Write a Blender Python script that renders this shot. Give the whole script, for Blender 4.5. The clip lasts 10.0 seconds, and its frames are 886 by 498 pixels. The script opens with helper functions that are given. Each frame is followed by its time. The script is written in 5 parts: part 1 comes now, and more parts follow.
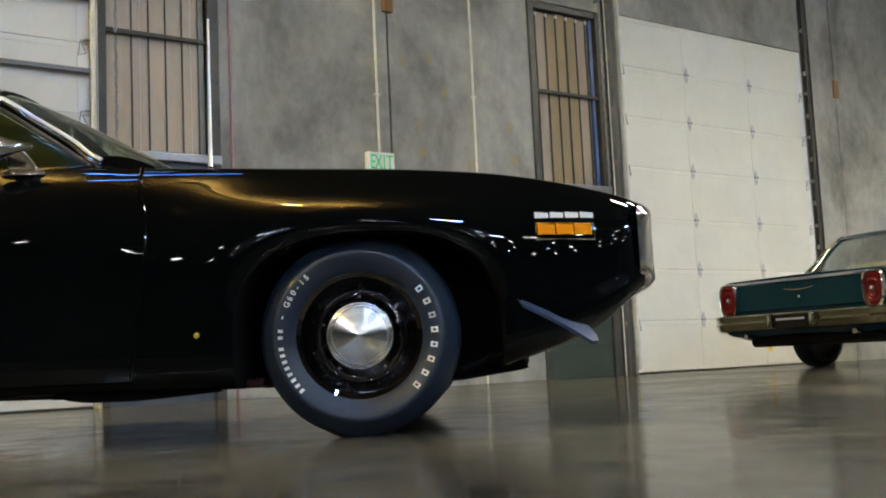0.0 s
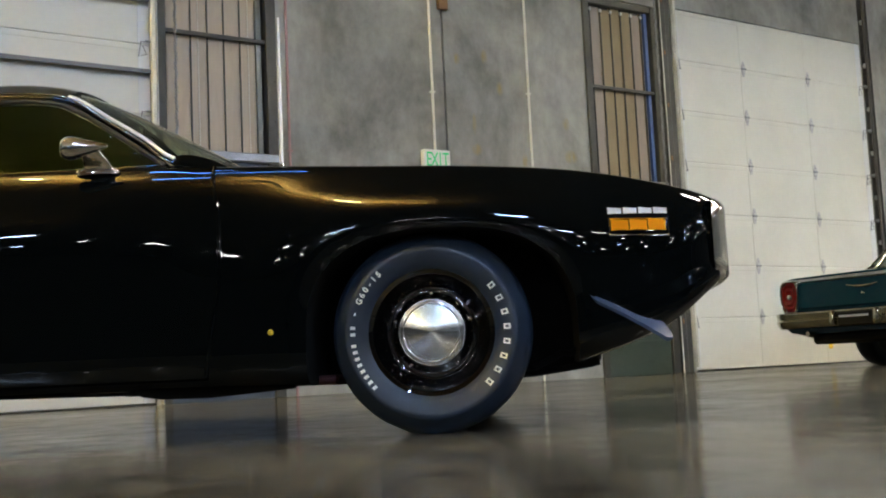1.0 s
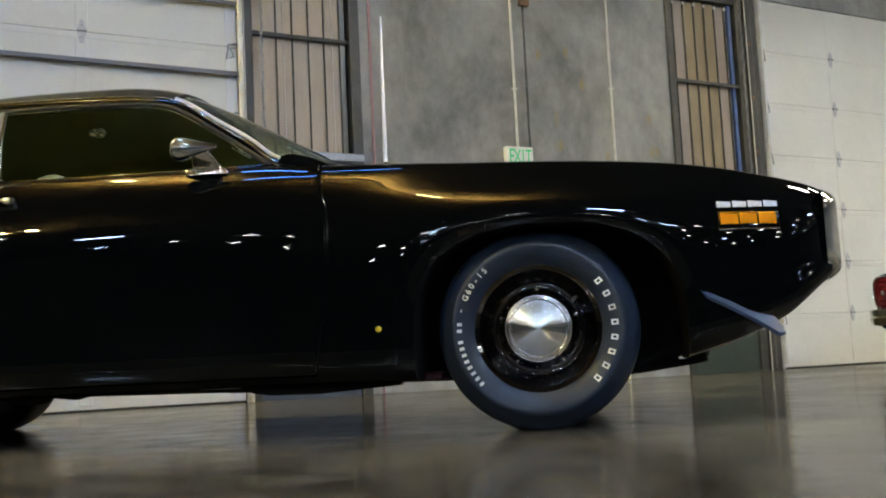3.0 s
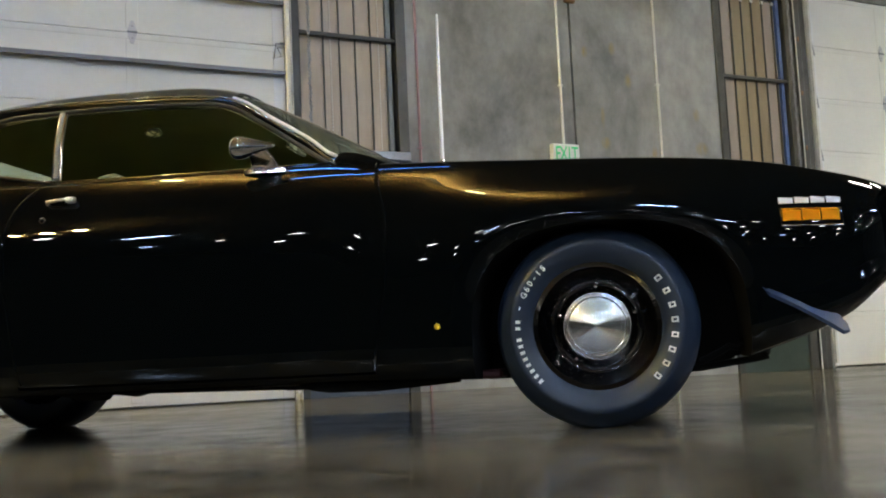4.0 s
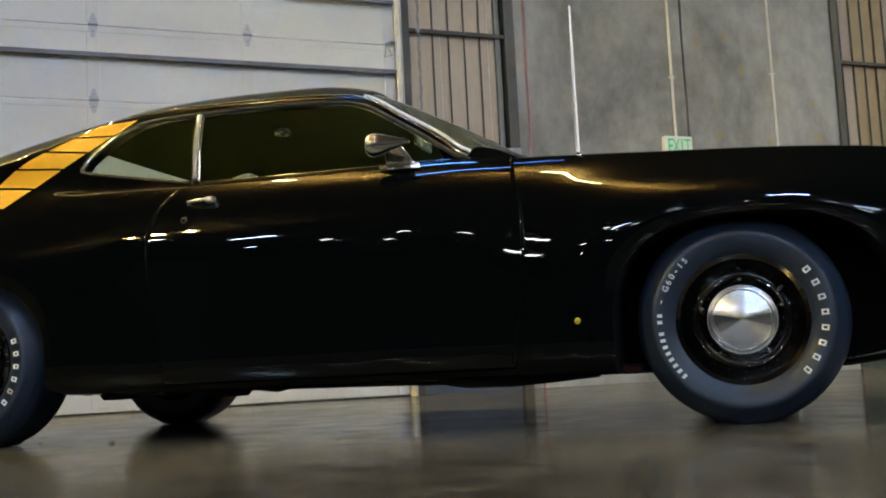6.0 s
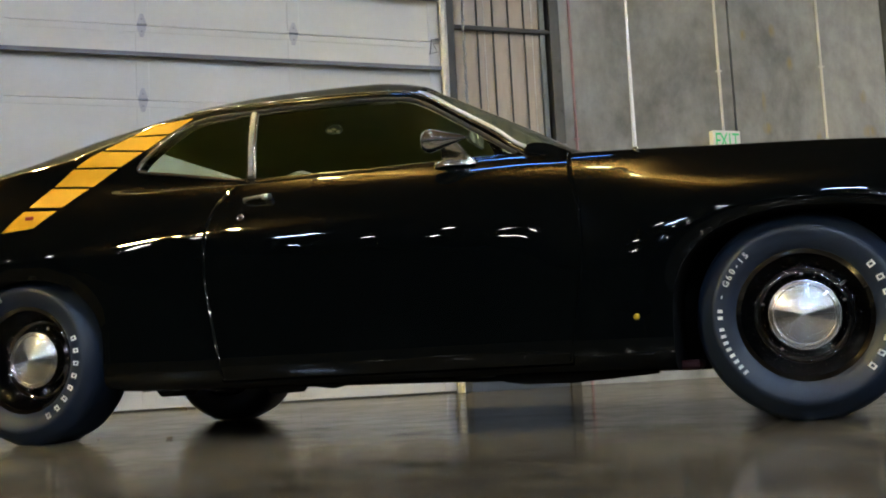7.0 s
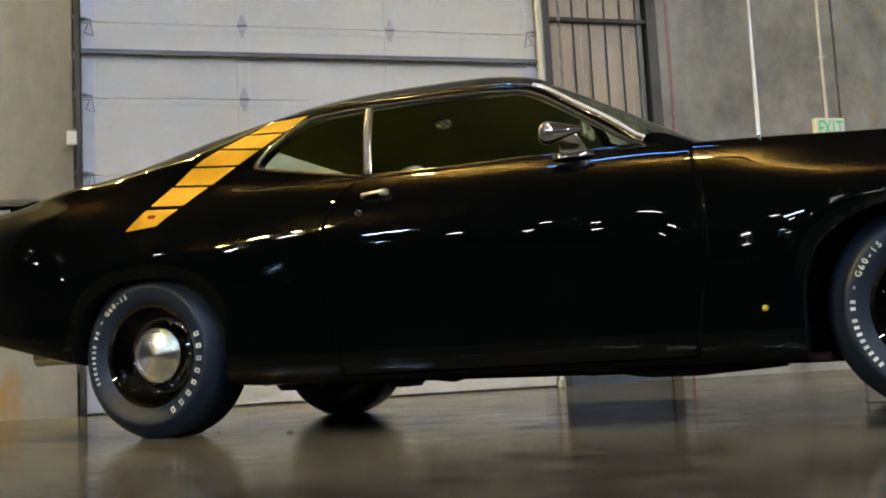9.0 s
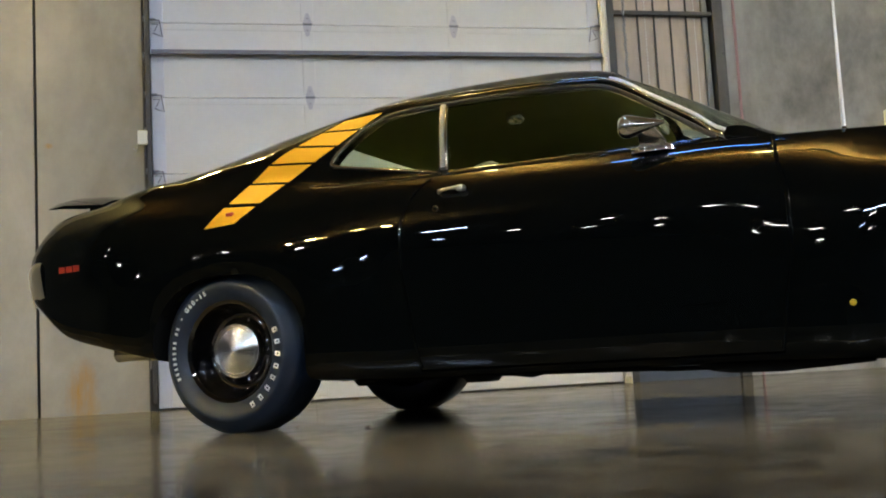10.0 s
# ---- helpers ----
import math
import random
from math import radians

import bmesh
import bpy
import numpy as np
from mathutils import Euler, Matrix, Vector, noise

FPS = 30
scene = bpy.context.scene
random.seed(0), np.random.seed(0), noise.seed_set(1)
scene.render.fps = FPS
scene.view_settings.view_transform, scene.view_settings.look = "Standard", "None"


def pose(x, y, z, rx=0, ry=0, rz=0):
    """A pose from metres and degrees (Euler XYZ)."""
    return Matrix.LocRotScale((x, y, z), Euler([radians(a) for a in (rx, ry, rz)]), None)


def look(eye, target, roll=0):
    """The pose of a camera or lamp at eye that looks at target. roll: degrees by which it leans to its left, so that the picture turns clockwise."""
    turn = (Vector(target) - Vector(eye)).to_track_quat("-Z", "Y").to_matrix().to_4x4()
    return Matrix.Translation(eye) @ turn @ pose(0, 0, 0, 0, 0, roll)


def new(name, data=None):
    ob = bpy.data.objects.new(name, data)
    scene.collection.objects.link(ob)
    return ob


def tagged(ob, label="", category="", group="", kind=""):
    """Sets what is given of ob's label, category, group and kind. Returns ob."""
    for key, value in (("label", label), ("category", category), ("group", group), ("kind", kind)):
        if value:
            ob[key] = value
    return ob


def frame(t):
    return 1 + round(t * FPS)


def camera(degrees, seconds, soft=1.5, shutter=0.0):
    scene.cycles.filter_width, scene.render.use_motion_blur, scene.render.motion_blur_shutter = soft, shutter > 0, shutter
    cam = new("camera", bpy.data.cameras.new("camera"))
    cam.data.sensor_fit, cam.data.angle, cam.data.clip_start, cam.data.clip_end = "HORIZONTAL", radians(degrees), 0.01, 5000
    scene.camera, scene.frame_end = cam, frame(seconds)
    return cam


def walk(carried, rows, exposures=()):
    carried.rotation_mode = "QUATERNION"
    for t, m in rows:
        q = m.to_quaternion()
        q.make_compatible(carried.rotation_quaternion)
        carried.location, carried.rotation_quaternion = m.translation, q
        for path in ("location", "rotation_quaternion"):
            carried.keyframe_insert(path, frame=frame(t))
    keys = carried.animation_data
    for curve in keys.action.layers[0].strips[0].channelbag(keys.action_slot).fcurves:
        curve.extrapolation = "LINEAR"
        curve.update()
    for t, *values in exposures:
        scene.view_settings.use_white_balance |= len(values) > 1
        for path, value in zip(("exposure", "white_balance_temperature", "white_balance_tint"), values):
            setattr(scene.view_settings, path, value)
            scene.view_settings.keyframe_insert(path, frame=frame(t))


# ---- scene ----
cam = camera(44.8, 10.0, soft=1.9)
PATH = [
    (0, (-1.871, -3.108, 0.23), (-0.712, -1.492, 0.441), -2.7),
    (0.5, (-1.902, -3.08, 0.23), (-0.78, -1.438, 0.441), -2.7),
    (1, (-1.929, -3.054, 0.231), (-0.844, -1.387, 0.442), -2.7),
    (1.5, (-1.957, -3.037, 0.23), (-0.905, -1.349, 0.443), -2.7),
    (2, (-1.981, -3.02, 0.231), (-0.961, -1.314, 0.446), -2.6),
    (2.5, (-2.002, -3.007, 0.23), (-1.006, -1.285, 0.445), -2.7),
    (4, (-2.078, -2.965, 0.231), (-1.173, -1.194, 0.445), -2.7),
    (4.5, (-2.108, -2.943, 0.232), (-1.245, -1.151, 0.448), -2.6),
    (5, (-2.142, -2.924, 0.231), (-1.323, -1.112, 0.448), -2.7),
    (5.5, (-2.171, -2.907, 0.23), (-1.392, -1.078, 0.448), -2.8),
    (7, (-2.249, -2.862, 0.23), (-1.576, -0.992, 0.446), -2.9),
    (7.5, (-2.276, -2.85, 0.229), (-1.635, -0.967, 0.445), -2.9),
    (8, (-2.303, -2.839, 0.232), (-1.698, -0.945, 0.446), -3.0),
    (8.5, (-2.334, -2.827, 0.232), (-1.765, -0.922, 0.447), -3.0),
    (9, (-2.368, -2.816, 0.231), (-1.842, -0.899, 0.446), -3.1),
    (9.5, (-2.405, -2.807, 0.233), (-1.927, -0.876, 0.446), -3.1),
    (10, (-2.447, -2.798, 0.232), (-2.021, -0.855, 0.446), -3.1),
]
walk(cam, [(t, look(eye, target, roll)) for t, eye, target, roll in PATH], [(0, -0.63, 6430, 10), (4.5, -0.68, 6370, 10), (7.5, -0.65, 6600, 10), (10, -0.55, 6750, 10)])


# ---- light ----
world = bpy.data.worlds.new("world")
scene.world = world
world.use_nodes = True
world.node_tree.nodes["Background"].inputs[0].default_value = (0.02, 0.022, 0.026, 1)
world.node_tree.nodes["Background"].inputs[1].default_value = 0.3
COOL, WARM = (0.52, 0.72, 1.0), (1.0, 0.88, 0.56)
LAMP_POWER = 100.0


# ---- materials ----
def material(name, colour, rough=0.5, metal=0.0, coat=0.0):
    m = bpy.data.materials.new(name)
    m.use_nodes = True
    b = m.node_tree.nodes["Principled BSDF"]
    b.inputs["Base Color"].default_value = (*colour, 1)
    b.inputs["Roughness"].default_value = rough
    b.inputs["Metallic"].default_value = metal
    b.inputs["Coat Weight"].default_value = coat
    b.inputs["Coat Roughness"].default_value = 0.03
    return m


def node(m, kind, **values):
    n = m.node_tree.nodes.new(kind)
    for key, value in values.items():
        n.inputs[key].default_value = value
    return n


def wire(m, a, out, b, into):
    m.node_tree.links.new(a.outputs[out], b.inputs[into])


def ramp(m, stops):
    n = m.node_tree.nodes.new("ShaderNodeValToRGB")
    r = n.color_ramp
    while len(r.elements) < len(stops):
        r.elements.new(0.5)
    for e, (place, colour) in zip(r.elements, stops):
        e.position = place
        e.color = (*colour, 1)
    return n


def blotched(name, dark, light, scale, rough, fine=14.0, bump=0.0, bump_scale=60.0, rough_span=0.0, metal=0.0, stretch=(1, 1, 1), coat=0.0, grain=0.3):
    """Two scales of colour noise, with optional relief and uneven gloss."""
    m = material(name, light, rough, metal, coat)
    b = m.node_tree.nodes["Principled BSDF"]
    at = node(m, "ShaderNodeTexCoord")
    mp = node(m, "ShaderNodeMapping", Scale=stretch)
    wire(m, at, "Object", mp, "Vector")
    big = node(m, "ShaderNodeTexNoise", Scale=scale, Detail=6.0, Roughness=0.6, Distortion=0.4)
    small = node(m, "ShaderNodeTexNoise", Scale=scale * fine, Detail=4.0, Roughness=0.65)
    wire(m, mp, 0, big, "Vector"), wire(m, mp, 0, small, "Vector")
    mix = node(m, "ShaderNodeMath")
    mix.operation = "MULTIPLY_ADD"
    mix.inputs[1].default_value = grain
    wire(m, small, 0, mix, 0)
    off = node(m, "ShaderNodeMath")
    off.operation = "MULTIPLY_ADD"
    off.inputs[1].default_value, off.inputs[2].default_value = 0.75, 0.12 - grain / 2
    wire(m, big, 0, off, 0), wire(m, off, 0, mix, 2)
    cr = ramp(m, [(0.3, dark), (0.68, light)])
    wire(m, mix, 0, cr, 0), wire(m, cr, 0, b, "Base Color")
    if rough_span:
        rr = node(m, "ShaderNodeMapRange")
        rr.inputs["From Min"].default_value, rr.inputs["From Max"].default_value = 0.3, 0.7
        rr.inputs["To Min"].default_value, rr.inputs["To Max"].default_value = rough - rough_span, rough + rough_span
        wire(m, mix, 0, rr, 0), wire(m, rr, 0, b, "Roughness")
    if bump:
        bn = node(m, "ShaderNodeTexNoise", Scale=bump_scale, Detail=5.0)
        wire(m, mp, 0, bn, "Vector")
        bp = node(m, "ShaderNodeBump", Strength=bump, Distance=0.01)
        wire(m, bn, 0, bp, "Height"), wire(m, bp, 0, b, "Normal")
    return m


def glowing(name, colour, strength):
    m = material(name, (0.8, 0.8, 0.8), 0.4)
    b = m.node_tree.nodes["Principled BSDF"]
    b.inputs["Emission Color"].default_value = (*colour, 1)
    b.inputs["Emission Strength"].default_value = strength
    return m


def glass(name, tint, rough=0.0):
    m = material(name, tint, rough)
    b = m.node_tree.nodes["Principled BSDF"]
    b.inputs["Transmission Weight"].default_value = 1.0
    b.inputs["IOR"].default_value = 1.05
    b.inputs["Coat Weight"].default_value = 1.0
    b.inputs["Coat IOR"].default_value = 1.33
    return m


CONCRETE = blotched("tilt_up_concrete", (0.10, 0.099, 0.095), (0.44, 0.435, 0.415), 0.9, 0.85, 8.0, 0.12, 40.0, grain=0.24, stretch=(1.0, 1.0, 0.7))


def stained(name, base, spots, seed, tint):
    """A copy of the concrete with soft ochre runs at (x, z, half width, half height) places."""
    m = base.copy()
    m.name = name
    b = m.node_tree.nodes["Principled BSDF"]
    old = b.inputs["Base Color"].links[0].from_socket
    at = node(m, "ShaderNodeTexCoord")
    sep = node(m, "ShaderNodeSeparateXYZ")
    wire(m, at, "Object", sep, 0)
    streak = node(m, "ShaderNodeMapping", Scale=(14.0, 1.0, 3.0), Location=(seed, 0, seed))
    wire(m, at, "Object", streak, 0)
    nz = node(m, "ShaderNodeTexNoise", Scale=1.6, Detail=5.0, Roughness=0.7)
    wire(m, streak, 0, nz, "Vector")
    total = None
    for x, z, w, h in spots:
        terms = []
        for axis, c, r in (("X", x, w), ("Z", z, h)):
            k = node(m, "ShaderNodeMath")
            k.operation = "MULTIPLY_ADD"
            k.inputs[1].default_value, k.inputs[2].default_value = 1 / r, -c / r
            wire(m, sep, axis, k, 0)
            q = node(m, "ShaderNodeMath")
            q.operation = "MULTIPLY"
            wire(m, k, 0, q, 0), wire(m, k, 0, q, 1)
            terms.append(q)
        add = node(m, "ShaderNodeMath")
        add.operation = "ADD"
        wire(m, terms[0], 0, add, 0), wire(m, terms[1], 0, add, 1)
        inv = node(m, "ShaderNodeMapRange")
        inv.inputs["From Min"].default_value, inv.inputs["From Max"].default_value = 1.9, 0.0
        wire(m, add, 0, inv, 0)
        if total is None:
            total = inv
        else:
            mx = node(m, "ShaderNodeMath")
            mx.operation = "MAXIMUM"
            wire(m, total, 0, mx, 0), wire(m, inv, 0, mx, 1)
            total = mx
    lift = node(m, "ShaderNodeMapRange")
    lift.inputs["From Min"].default_value, lift.inputs["From Max"].default_value = 0.30, 0.72
    wire(m, nz, 0, lift, 0)
    fac = node(m, "ShaderNodeMath")
    fac.operation = "MULTIPLY"
    wire(m, total, 0, fac, 0), wire(m, lift, 0, fac, 1)
    mix = node(m, "ShaderNodeMix")
    mix.data_type = "RGBA"
    mix.inputs["B"].default_value = (*tint, 1)
    wire(m, fac, 0, mix, 0)
    m.node_tree.links.new(old, mix.inputs["A"])
    wire(m, mix, "Result", b, "Base Color")
    return m


# Paler and warmer base: the left wall's warm light put into the colour.
CONCRETE_LIT = blotched("lit_tilt_up_concrete", (0.20, 0.195, 0.172), (0.50, 0.485, 0.43), 0.75, 0.85, 8.0, 0.10, 40.0, grain=0.16, stretch=(1.0, 1.0, 0.7))
CONCRETE_LIT_RUST = stained("lit_concrete_with_rust_runs", CONCRETE_LIT, ((-3.40, 0.10, 0.10, 0.26), (-3.36, 0.27, 0.05, 0.10), (-3.62, 2.05, 0.03, 0.018)), 1.0, (0.44, 0.23, 0.02))
CONCRETE_OCHRE = stained("concrete_with_ochre_marks", CONCRETE, ((4.04, 3.28, 0.03, 0.05), (4.38, 3.34, 0.035, 0.06), (4.56, 3.02, 0.035, 0.06), (4.22, 2.62, 0.02, 0.09), (4.24, 2.36, 0.05, 0.05), (4.84, 2.28, 0.03, 0.07), (5.42, 2.72, 0.04, 0.06), (5.46, 2.36, 0.07, 0.06), (5.12, 2.10, 0.06, 0.06), (5.45, 0.33, 0.05, 0.05)), 4.0, (0.32, 0.24, 0.07))
FLOOR = material("polished_concrete", (0.1, 0.09, 0.075), 0.14)
fb = FLOOR.node_tree.nodes["Principled BSDF"]
fb.inputs["IOR"].default_value = 1.27
at = node(FLOOR, "ShaderNodeTexCoord")
big = node(FLOOR, "ShaderNodeTexNoise", Scale=0.55, Detail=7.0, Roughness=0.62, Distortion=0.6)
mid = node(FLOOR, "ShaderNodeTexNoise", Scale=4.2, Detail=10.0, Roughness=0.74, Distortion=0.5)
tiny = node(FLOOR, "ShaderNodeTexNoise", Scale=70.0, Detail=3.0, Roughness=0.7)
for n in (big, mid, tiny):
    wire(FLOOR, at, "Object", n, "Vector")
sums = [node(FLOOR, "ShaderNodeMath") for _ in range(3)]
for k, (n, f) in enumerate(((big, 0.66), (mid, 0.66), (tiny, 0.30))):
    sums[k].operation = "MULTIPLY_ADD"
    sums[k].inputs[1].default_value, sums[k].inputs[2].default_value = f, -0.30 if k < 2 else -0.37
    wire(FLOOR, n, 0, sums[k], 0)
    if k:
        wire(FLOOR, sums[k - 1], 0, sums[k], 2)
tone = ramp(FLOOR, [(0.30, (0.007, 0.0065, 0.006)), (0.46, (0.032, 0.029, 0.023)), (0.66, (0.095, 0.087, 0.068))])
wire(FLOOR, sums[2], 0, tone, 0), wire(FLOOR, tone, 0, fb, "Base Color")
gloss = node(FLOOR, "ShaderNodeMapRange")
gloss.inputs["From Min"].default_value, gloss.inputs["From Max"].default_value = 0.35, 0.68
gloss.inputs["To Min"].default_value, gloss.inputs["To Max"].default_value = 0.05, 0.20
wire(FLOOR, mid, 0, gloss, 0), wire(FLOOR, gloss, 0, fb, "Roughness")
wave = node(FLOOR, "ShaderNodeBump", Strength=0.05, Distance=0.01)
wire(FLOOR, mid, 0, wave, "Height"), wire(FLOOR, wave, 0, fb, "Normal")
film = node(FLOOR, "ShaderNodeBsdfDiffuse", Color=(0.15, 0.135, 0.10, 1))
film_tone = ramp(FLOOR, [(0.34, (0.018, 0.017, 0.015)), (0.50, (0.070, 0.066, 0.056)), (0.70, (0.135, 0.128, 0.110))])
wire(FLOOR, sums[2], 0, film_tone, 0), wire(FLOOR, film_tone, 0, film, "Color")
share = node(FLOOR, "ShaderNodeMapRange")
share.inputs["From Min"].default_value, share.inputs["From Max"].default_value = 0.34, 0.66
share.inputs["To Min"].default_value, share.inputs["To Max"].default_value = 0.18, 0.48
wire(FLOOR, big, 0, share, 0)
both = node(FLOOR, "ShaderNodeMixShader")
wire(FLOOR, share, 0, both, 0), wire(FLOOR, fb, 0, both, 1), wire(FLOOR, film, 0, both, 2)
wire(FLOOR, both, 0, FLOOR.node_tree.nodes["Material Output"], "Surface")
CEILING = blotched("timber_deck", (0.048, 0.026, 0.004), (0.095, 0.052, 0.010), 0.5, 0.8, 8.0, stretch=(0.3, 2.0, 1))
# Unseen walls, kept dark so the coupe's black side reflects little.
PLAIN_WALL = blotched("unseen_dark_wall", (0.035, 0.034, 0.033), (0.065, 0.063, 0.060), 0.5, 0.85)
DOOR_WHITE = blotched("door_steel_white", (0.64, 0.635, 0.605), (0.73, 0.725, 0.69), 1.3, 0.42, 20.0, 0.04, 90.0)
STRUT = blotched("galvanised_steel", (0.22, 0.23, 0.25), (0.36, 0.37, 0.40), 6.0, 0.38, 6.0, metal=0.8)
ZINC = blotched("pale_zinc", (0.44, 0.44, 0.47), (0.56, 0.56, 0.60), 9.0, 0.5, 8.0)
END_WHITE = blotched("bluish_white_steel", (0.66, 0.67, 0.70), (0.74, 0.75, 0.79), 1.3, 0.42, 20.0)
# Dark tone stands in for the dark hall mirrored in glossy struts.
BAR_STEEL = blotched("dark_toned_strut_steel", (0.09, 0.095, 0.115), (0.17, 0.18, 0.215), 2.0, 0.42, 8.0, metal=0.2)
GREY_STEEL = blotched("grey_painted_steel", (0.09, 0.095, 0.095), (0.16, 0.165, 0.165), 4.0, 0.45, metal=0.3)
DARK_STEEL = blotched("dark_painted_steel", (0.022, 0.022, 0.022), (0.055, 0.053, 0.05), 4.0, 0.5)
GREEN_PANEL = blotched("dark_green_panel", (0.022, 0.036, 0.030), (0.045, 0.062, 0.052), 2.0, 0.45)
BLUE_PANEL = blotched("blue_grey_panel", (0.040, 0.052, 0.075), (0.070, 0.088, 0.120), 2.0, 0.45)
TAN = blotched("tan_sheet", (0.21, 0.155, 0.085), (0.31, 0.24, 0.14), 2.2, 0.6, 12.0, stretch=(1, 1, 0.2))
TAN_PALE = blotched("pale_sheet", (0.36, 0.30, 0.24), (0.50, 0.425, 0.35), 2.2, 0.6, 12.0, stretch=(1, 1, 0.2))
PINKISH = blotched("faded_pinkish_sheet", (0.27, 0.215, 0.175), (0.38, 0.31, 0.26), 2.2, 0.6, 12.0, stretch=(1, 1, 0.2))
CONDUIT = blotched("painted_conduit", (0.5, 0.49, 0.46), (0.68, 0.67, 0.63), 8.0, 0.45)
PINK = blotched("faded_red_pipe", (0.30, 0.17, 0.18), (0.40, 0.25, 0.26), 7.0, 0.6)
BROWN = blotched("brown_plate", (0.14, 0.075, 0.035), (0.26, 0.14, 0.06), 9.0, 0.7)
JOINT = material("joint_sealant", (0.03, 0.03, 0.03), 0.8)
SIGN_WHITE = material("sign_housing", (0.72, 0.73, 0.70), 0.45)
SIGN_GREEN = glowing("sign_green", (0.02, 0.62, 0.20), 0.45)
SIGN_GREEN.node_tree.nodes["Principled BSDF"].inputs["Base Color"].default_value = (0.02, 0.35, 0.12, 1)
YELLOW = material("yellow_paint", (0.75, 0.5, 0.03), 0.5)
LAMP_CASE = material("lamp_case", (0.5, 0.5, 0.5), 0.5)
PAINT = material("black_car_paint", (0.0016, 0.0023, 0.0026), 0.025)
PAINT.node_tree.nodes["Principled BSDF"].inputs["IOR"].default_value = 1.38
LINER = blotched("olive_headliner", (0.040, 0.049, 0.005), (0.060, 0.072, 0.009), 3.0, 0.9)
# Near black, with little gloss.
UNDER = blotched("underbody_black", (0.003, 0.003, 0.003), (0.008, 0.007, 0.006), 8.0, 0.8)
UNDER.node_tree.nodes["Principled BSDF"].inputs["Specular IOR Level"].default_value = 0.15
CHROME = material("chrome", (0.80, 0.81, 0.83), 0.08, 1.0)
BUMPER = material("bumper_chrome", (0.94, 0.96, 1.0), 0.08, 1.0)
WHIP = material("bright_whip_steel", (0.78, 0.79, 0.84), 0.5, 0.8)
HANDLE = material("worn_chrome", (0.95, 0.93, 0.88), 0.30, 1.0)
SATIN = material("satin_bright_metal", (0.66, 0.67, 0.70), 0.25, 1.0)
# Its blue tone carries bluish lamplight in the rubber's own colour.
RUBBER = blotched("blue_cast_tyre_rubber", (0.012, 0.019, 0.034), (0.021, 0.033, 0.056), 5.0, 0.38, 20.0, 0.03, 200.0)
# Blue base colour stands in for a blue lamp's reflection on black plastic.
SPOILER = material("black_plastic_blue_sheen", (0.026, 0.042, 0.092), 0.26)
BLUE = blotched("blue_edge_strip", (0.03, 0.06, 0.18), (0.06, 0.11, 0.28), 6.0, 0.4)
SEAL = material("black_seal", (0.006, 0.006, 0.006), 0.55)
LETTER = blotched("raised_white_letter", (0.86, 0.86, 0.84), (0.93, 0.93, 0.91), 30.0, 0.6)
BADGE_WHITE = material("white_enamel_badge", (0.95, 0.96, 0.98), 0.35)
RIM = material("black_wheel_enamel", (0.002, 0.002, 0.002), 0.02)
RIM.node_tree.nodes["Principled BSDF"].inputs["IOR"].default_value = 1.95
LEAF = blotched("dry_leaf", (0.08, 0.04, 0.015), (0.20, 0.11, 0.04), 60.0, 0.8)
HUBCAP = material("brushed_hubcap", (0.94, 0.95, 0.97), 0.27, 1.0)
b = HUBCAP.node_tree.nodes["Principled BSDF"]
b.inputs["Anisotropic"].default_value = 1.0
tg = HUBCAP.node_tree.nodes.new("ShaderNodeTangent")
tg.direction_type, tg.axis = "RADIAL", "Y"
wire(HUBCAP, tg, 0, b, "Tangent")
b.inputs["Anisotropic Rotation"].default_value = 0.25
AMBER = material("amber_lens", (1.0, 0.34, 0.001), 0.5)
AMBER.node_tree.nodes["Principled BSDF"].inputs["Specular IOR Level"].default_value = 0.15
STRIPE = blotched("yellow_orange_decal", (0.72, 0.34, 0.008), (0.80, 0.40, 0.012), 2.0, 0.6)
STRIPE.node_tree.nodes["Principled BSDF"].inputs["IOR"].default_value = 1.3
DECAL_RED = material("decal_red", (0.35, 0.03, 0.02), 0.4)
RED_PART = material("red_oxide", (0.045, 0.003, 0.003), 0.7)
SIDE_GLASS = glass("green_tinted_glass", (0.76, 0.83, 0.70))
SIDE_GLASS.node_tree.nodes["Principled BSDF"].inputs["Coat Weight"].default_value = 0.3
VINYL = blotched("tan_vinyl", (0.42, 0.38, 0.27), (0.55, 0.50, 0.36), 4.0, 0.6)
DASH = material("black_vinyl", (0.012, 0.012, 0.012), 0.6)
TEAL = material("dark_teal_car_paint", (0.002, 0.019, 0.034), 0.08)
TEAL.node_tree.nodes["Principled BSDF"].inputs["IOR"].default_value = 1.36
LENS_RED = material("red_lens", (0.075, 0.002, 0.003), 0.12)
# Olive tone puts the floor's golden reflection into the chrome's colour.
OLIVE_CHROME = material("olive_toned_chrome", (0.47, 0.44, 0.33), 0.16, 1.0)
HEADLAMP = material("sealed_beam_glass", (0.62, 0.66, 0.72), 0.08, 0.3, 1.0)


# ---- mesh tools ----
def mesh_of(name, bm, mat, smooth=None):
    me = bpy.data.meshes.new(name)
    bm.normal_update()
    bm.to_mesh(me)
    bm.free()
    for m in mat if isinstance(mat, (list, tuple)) else (mat,):
        me.materials.append(m)
    if smooth is not None:
        me.shade_smooth()
        me.set_sharp_from_angle(angle=radians(smooth))
    return me


def thing(name, label="", category="", group="", kind="", at=(0, 0, 0), turn=0.0):
    ob = new(name)
    ob.empty_display_size = 0.2
    ob.matrix_basis = pose(*at, 0, 0, turn)
    return tagged(ob, label, category, group, kind)


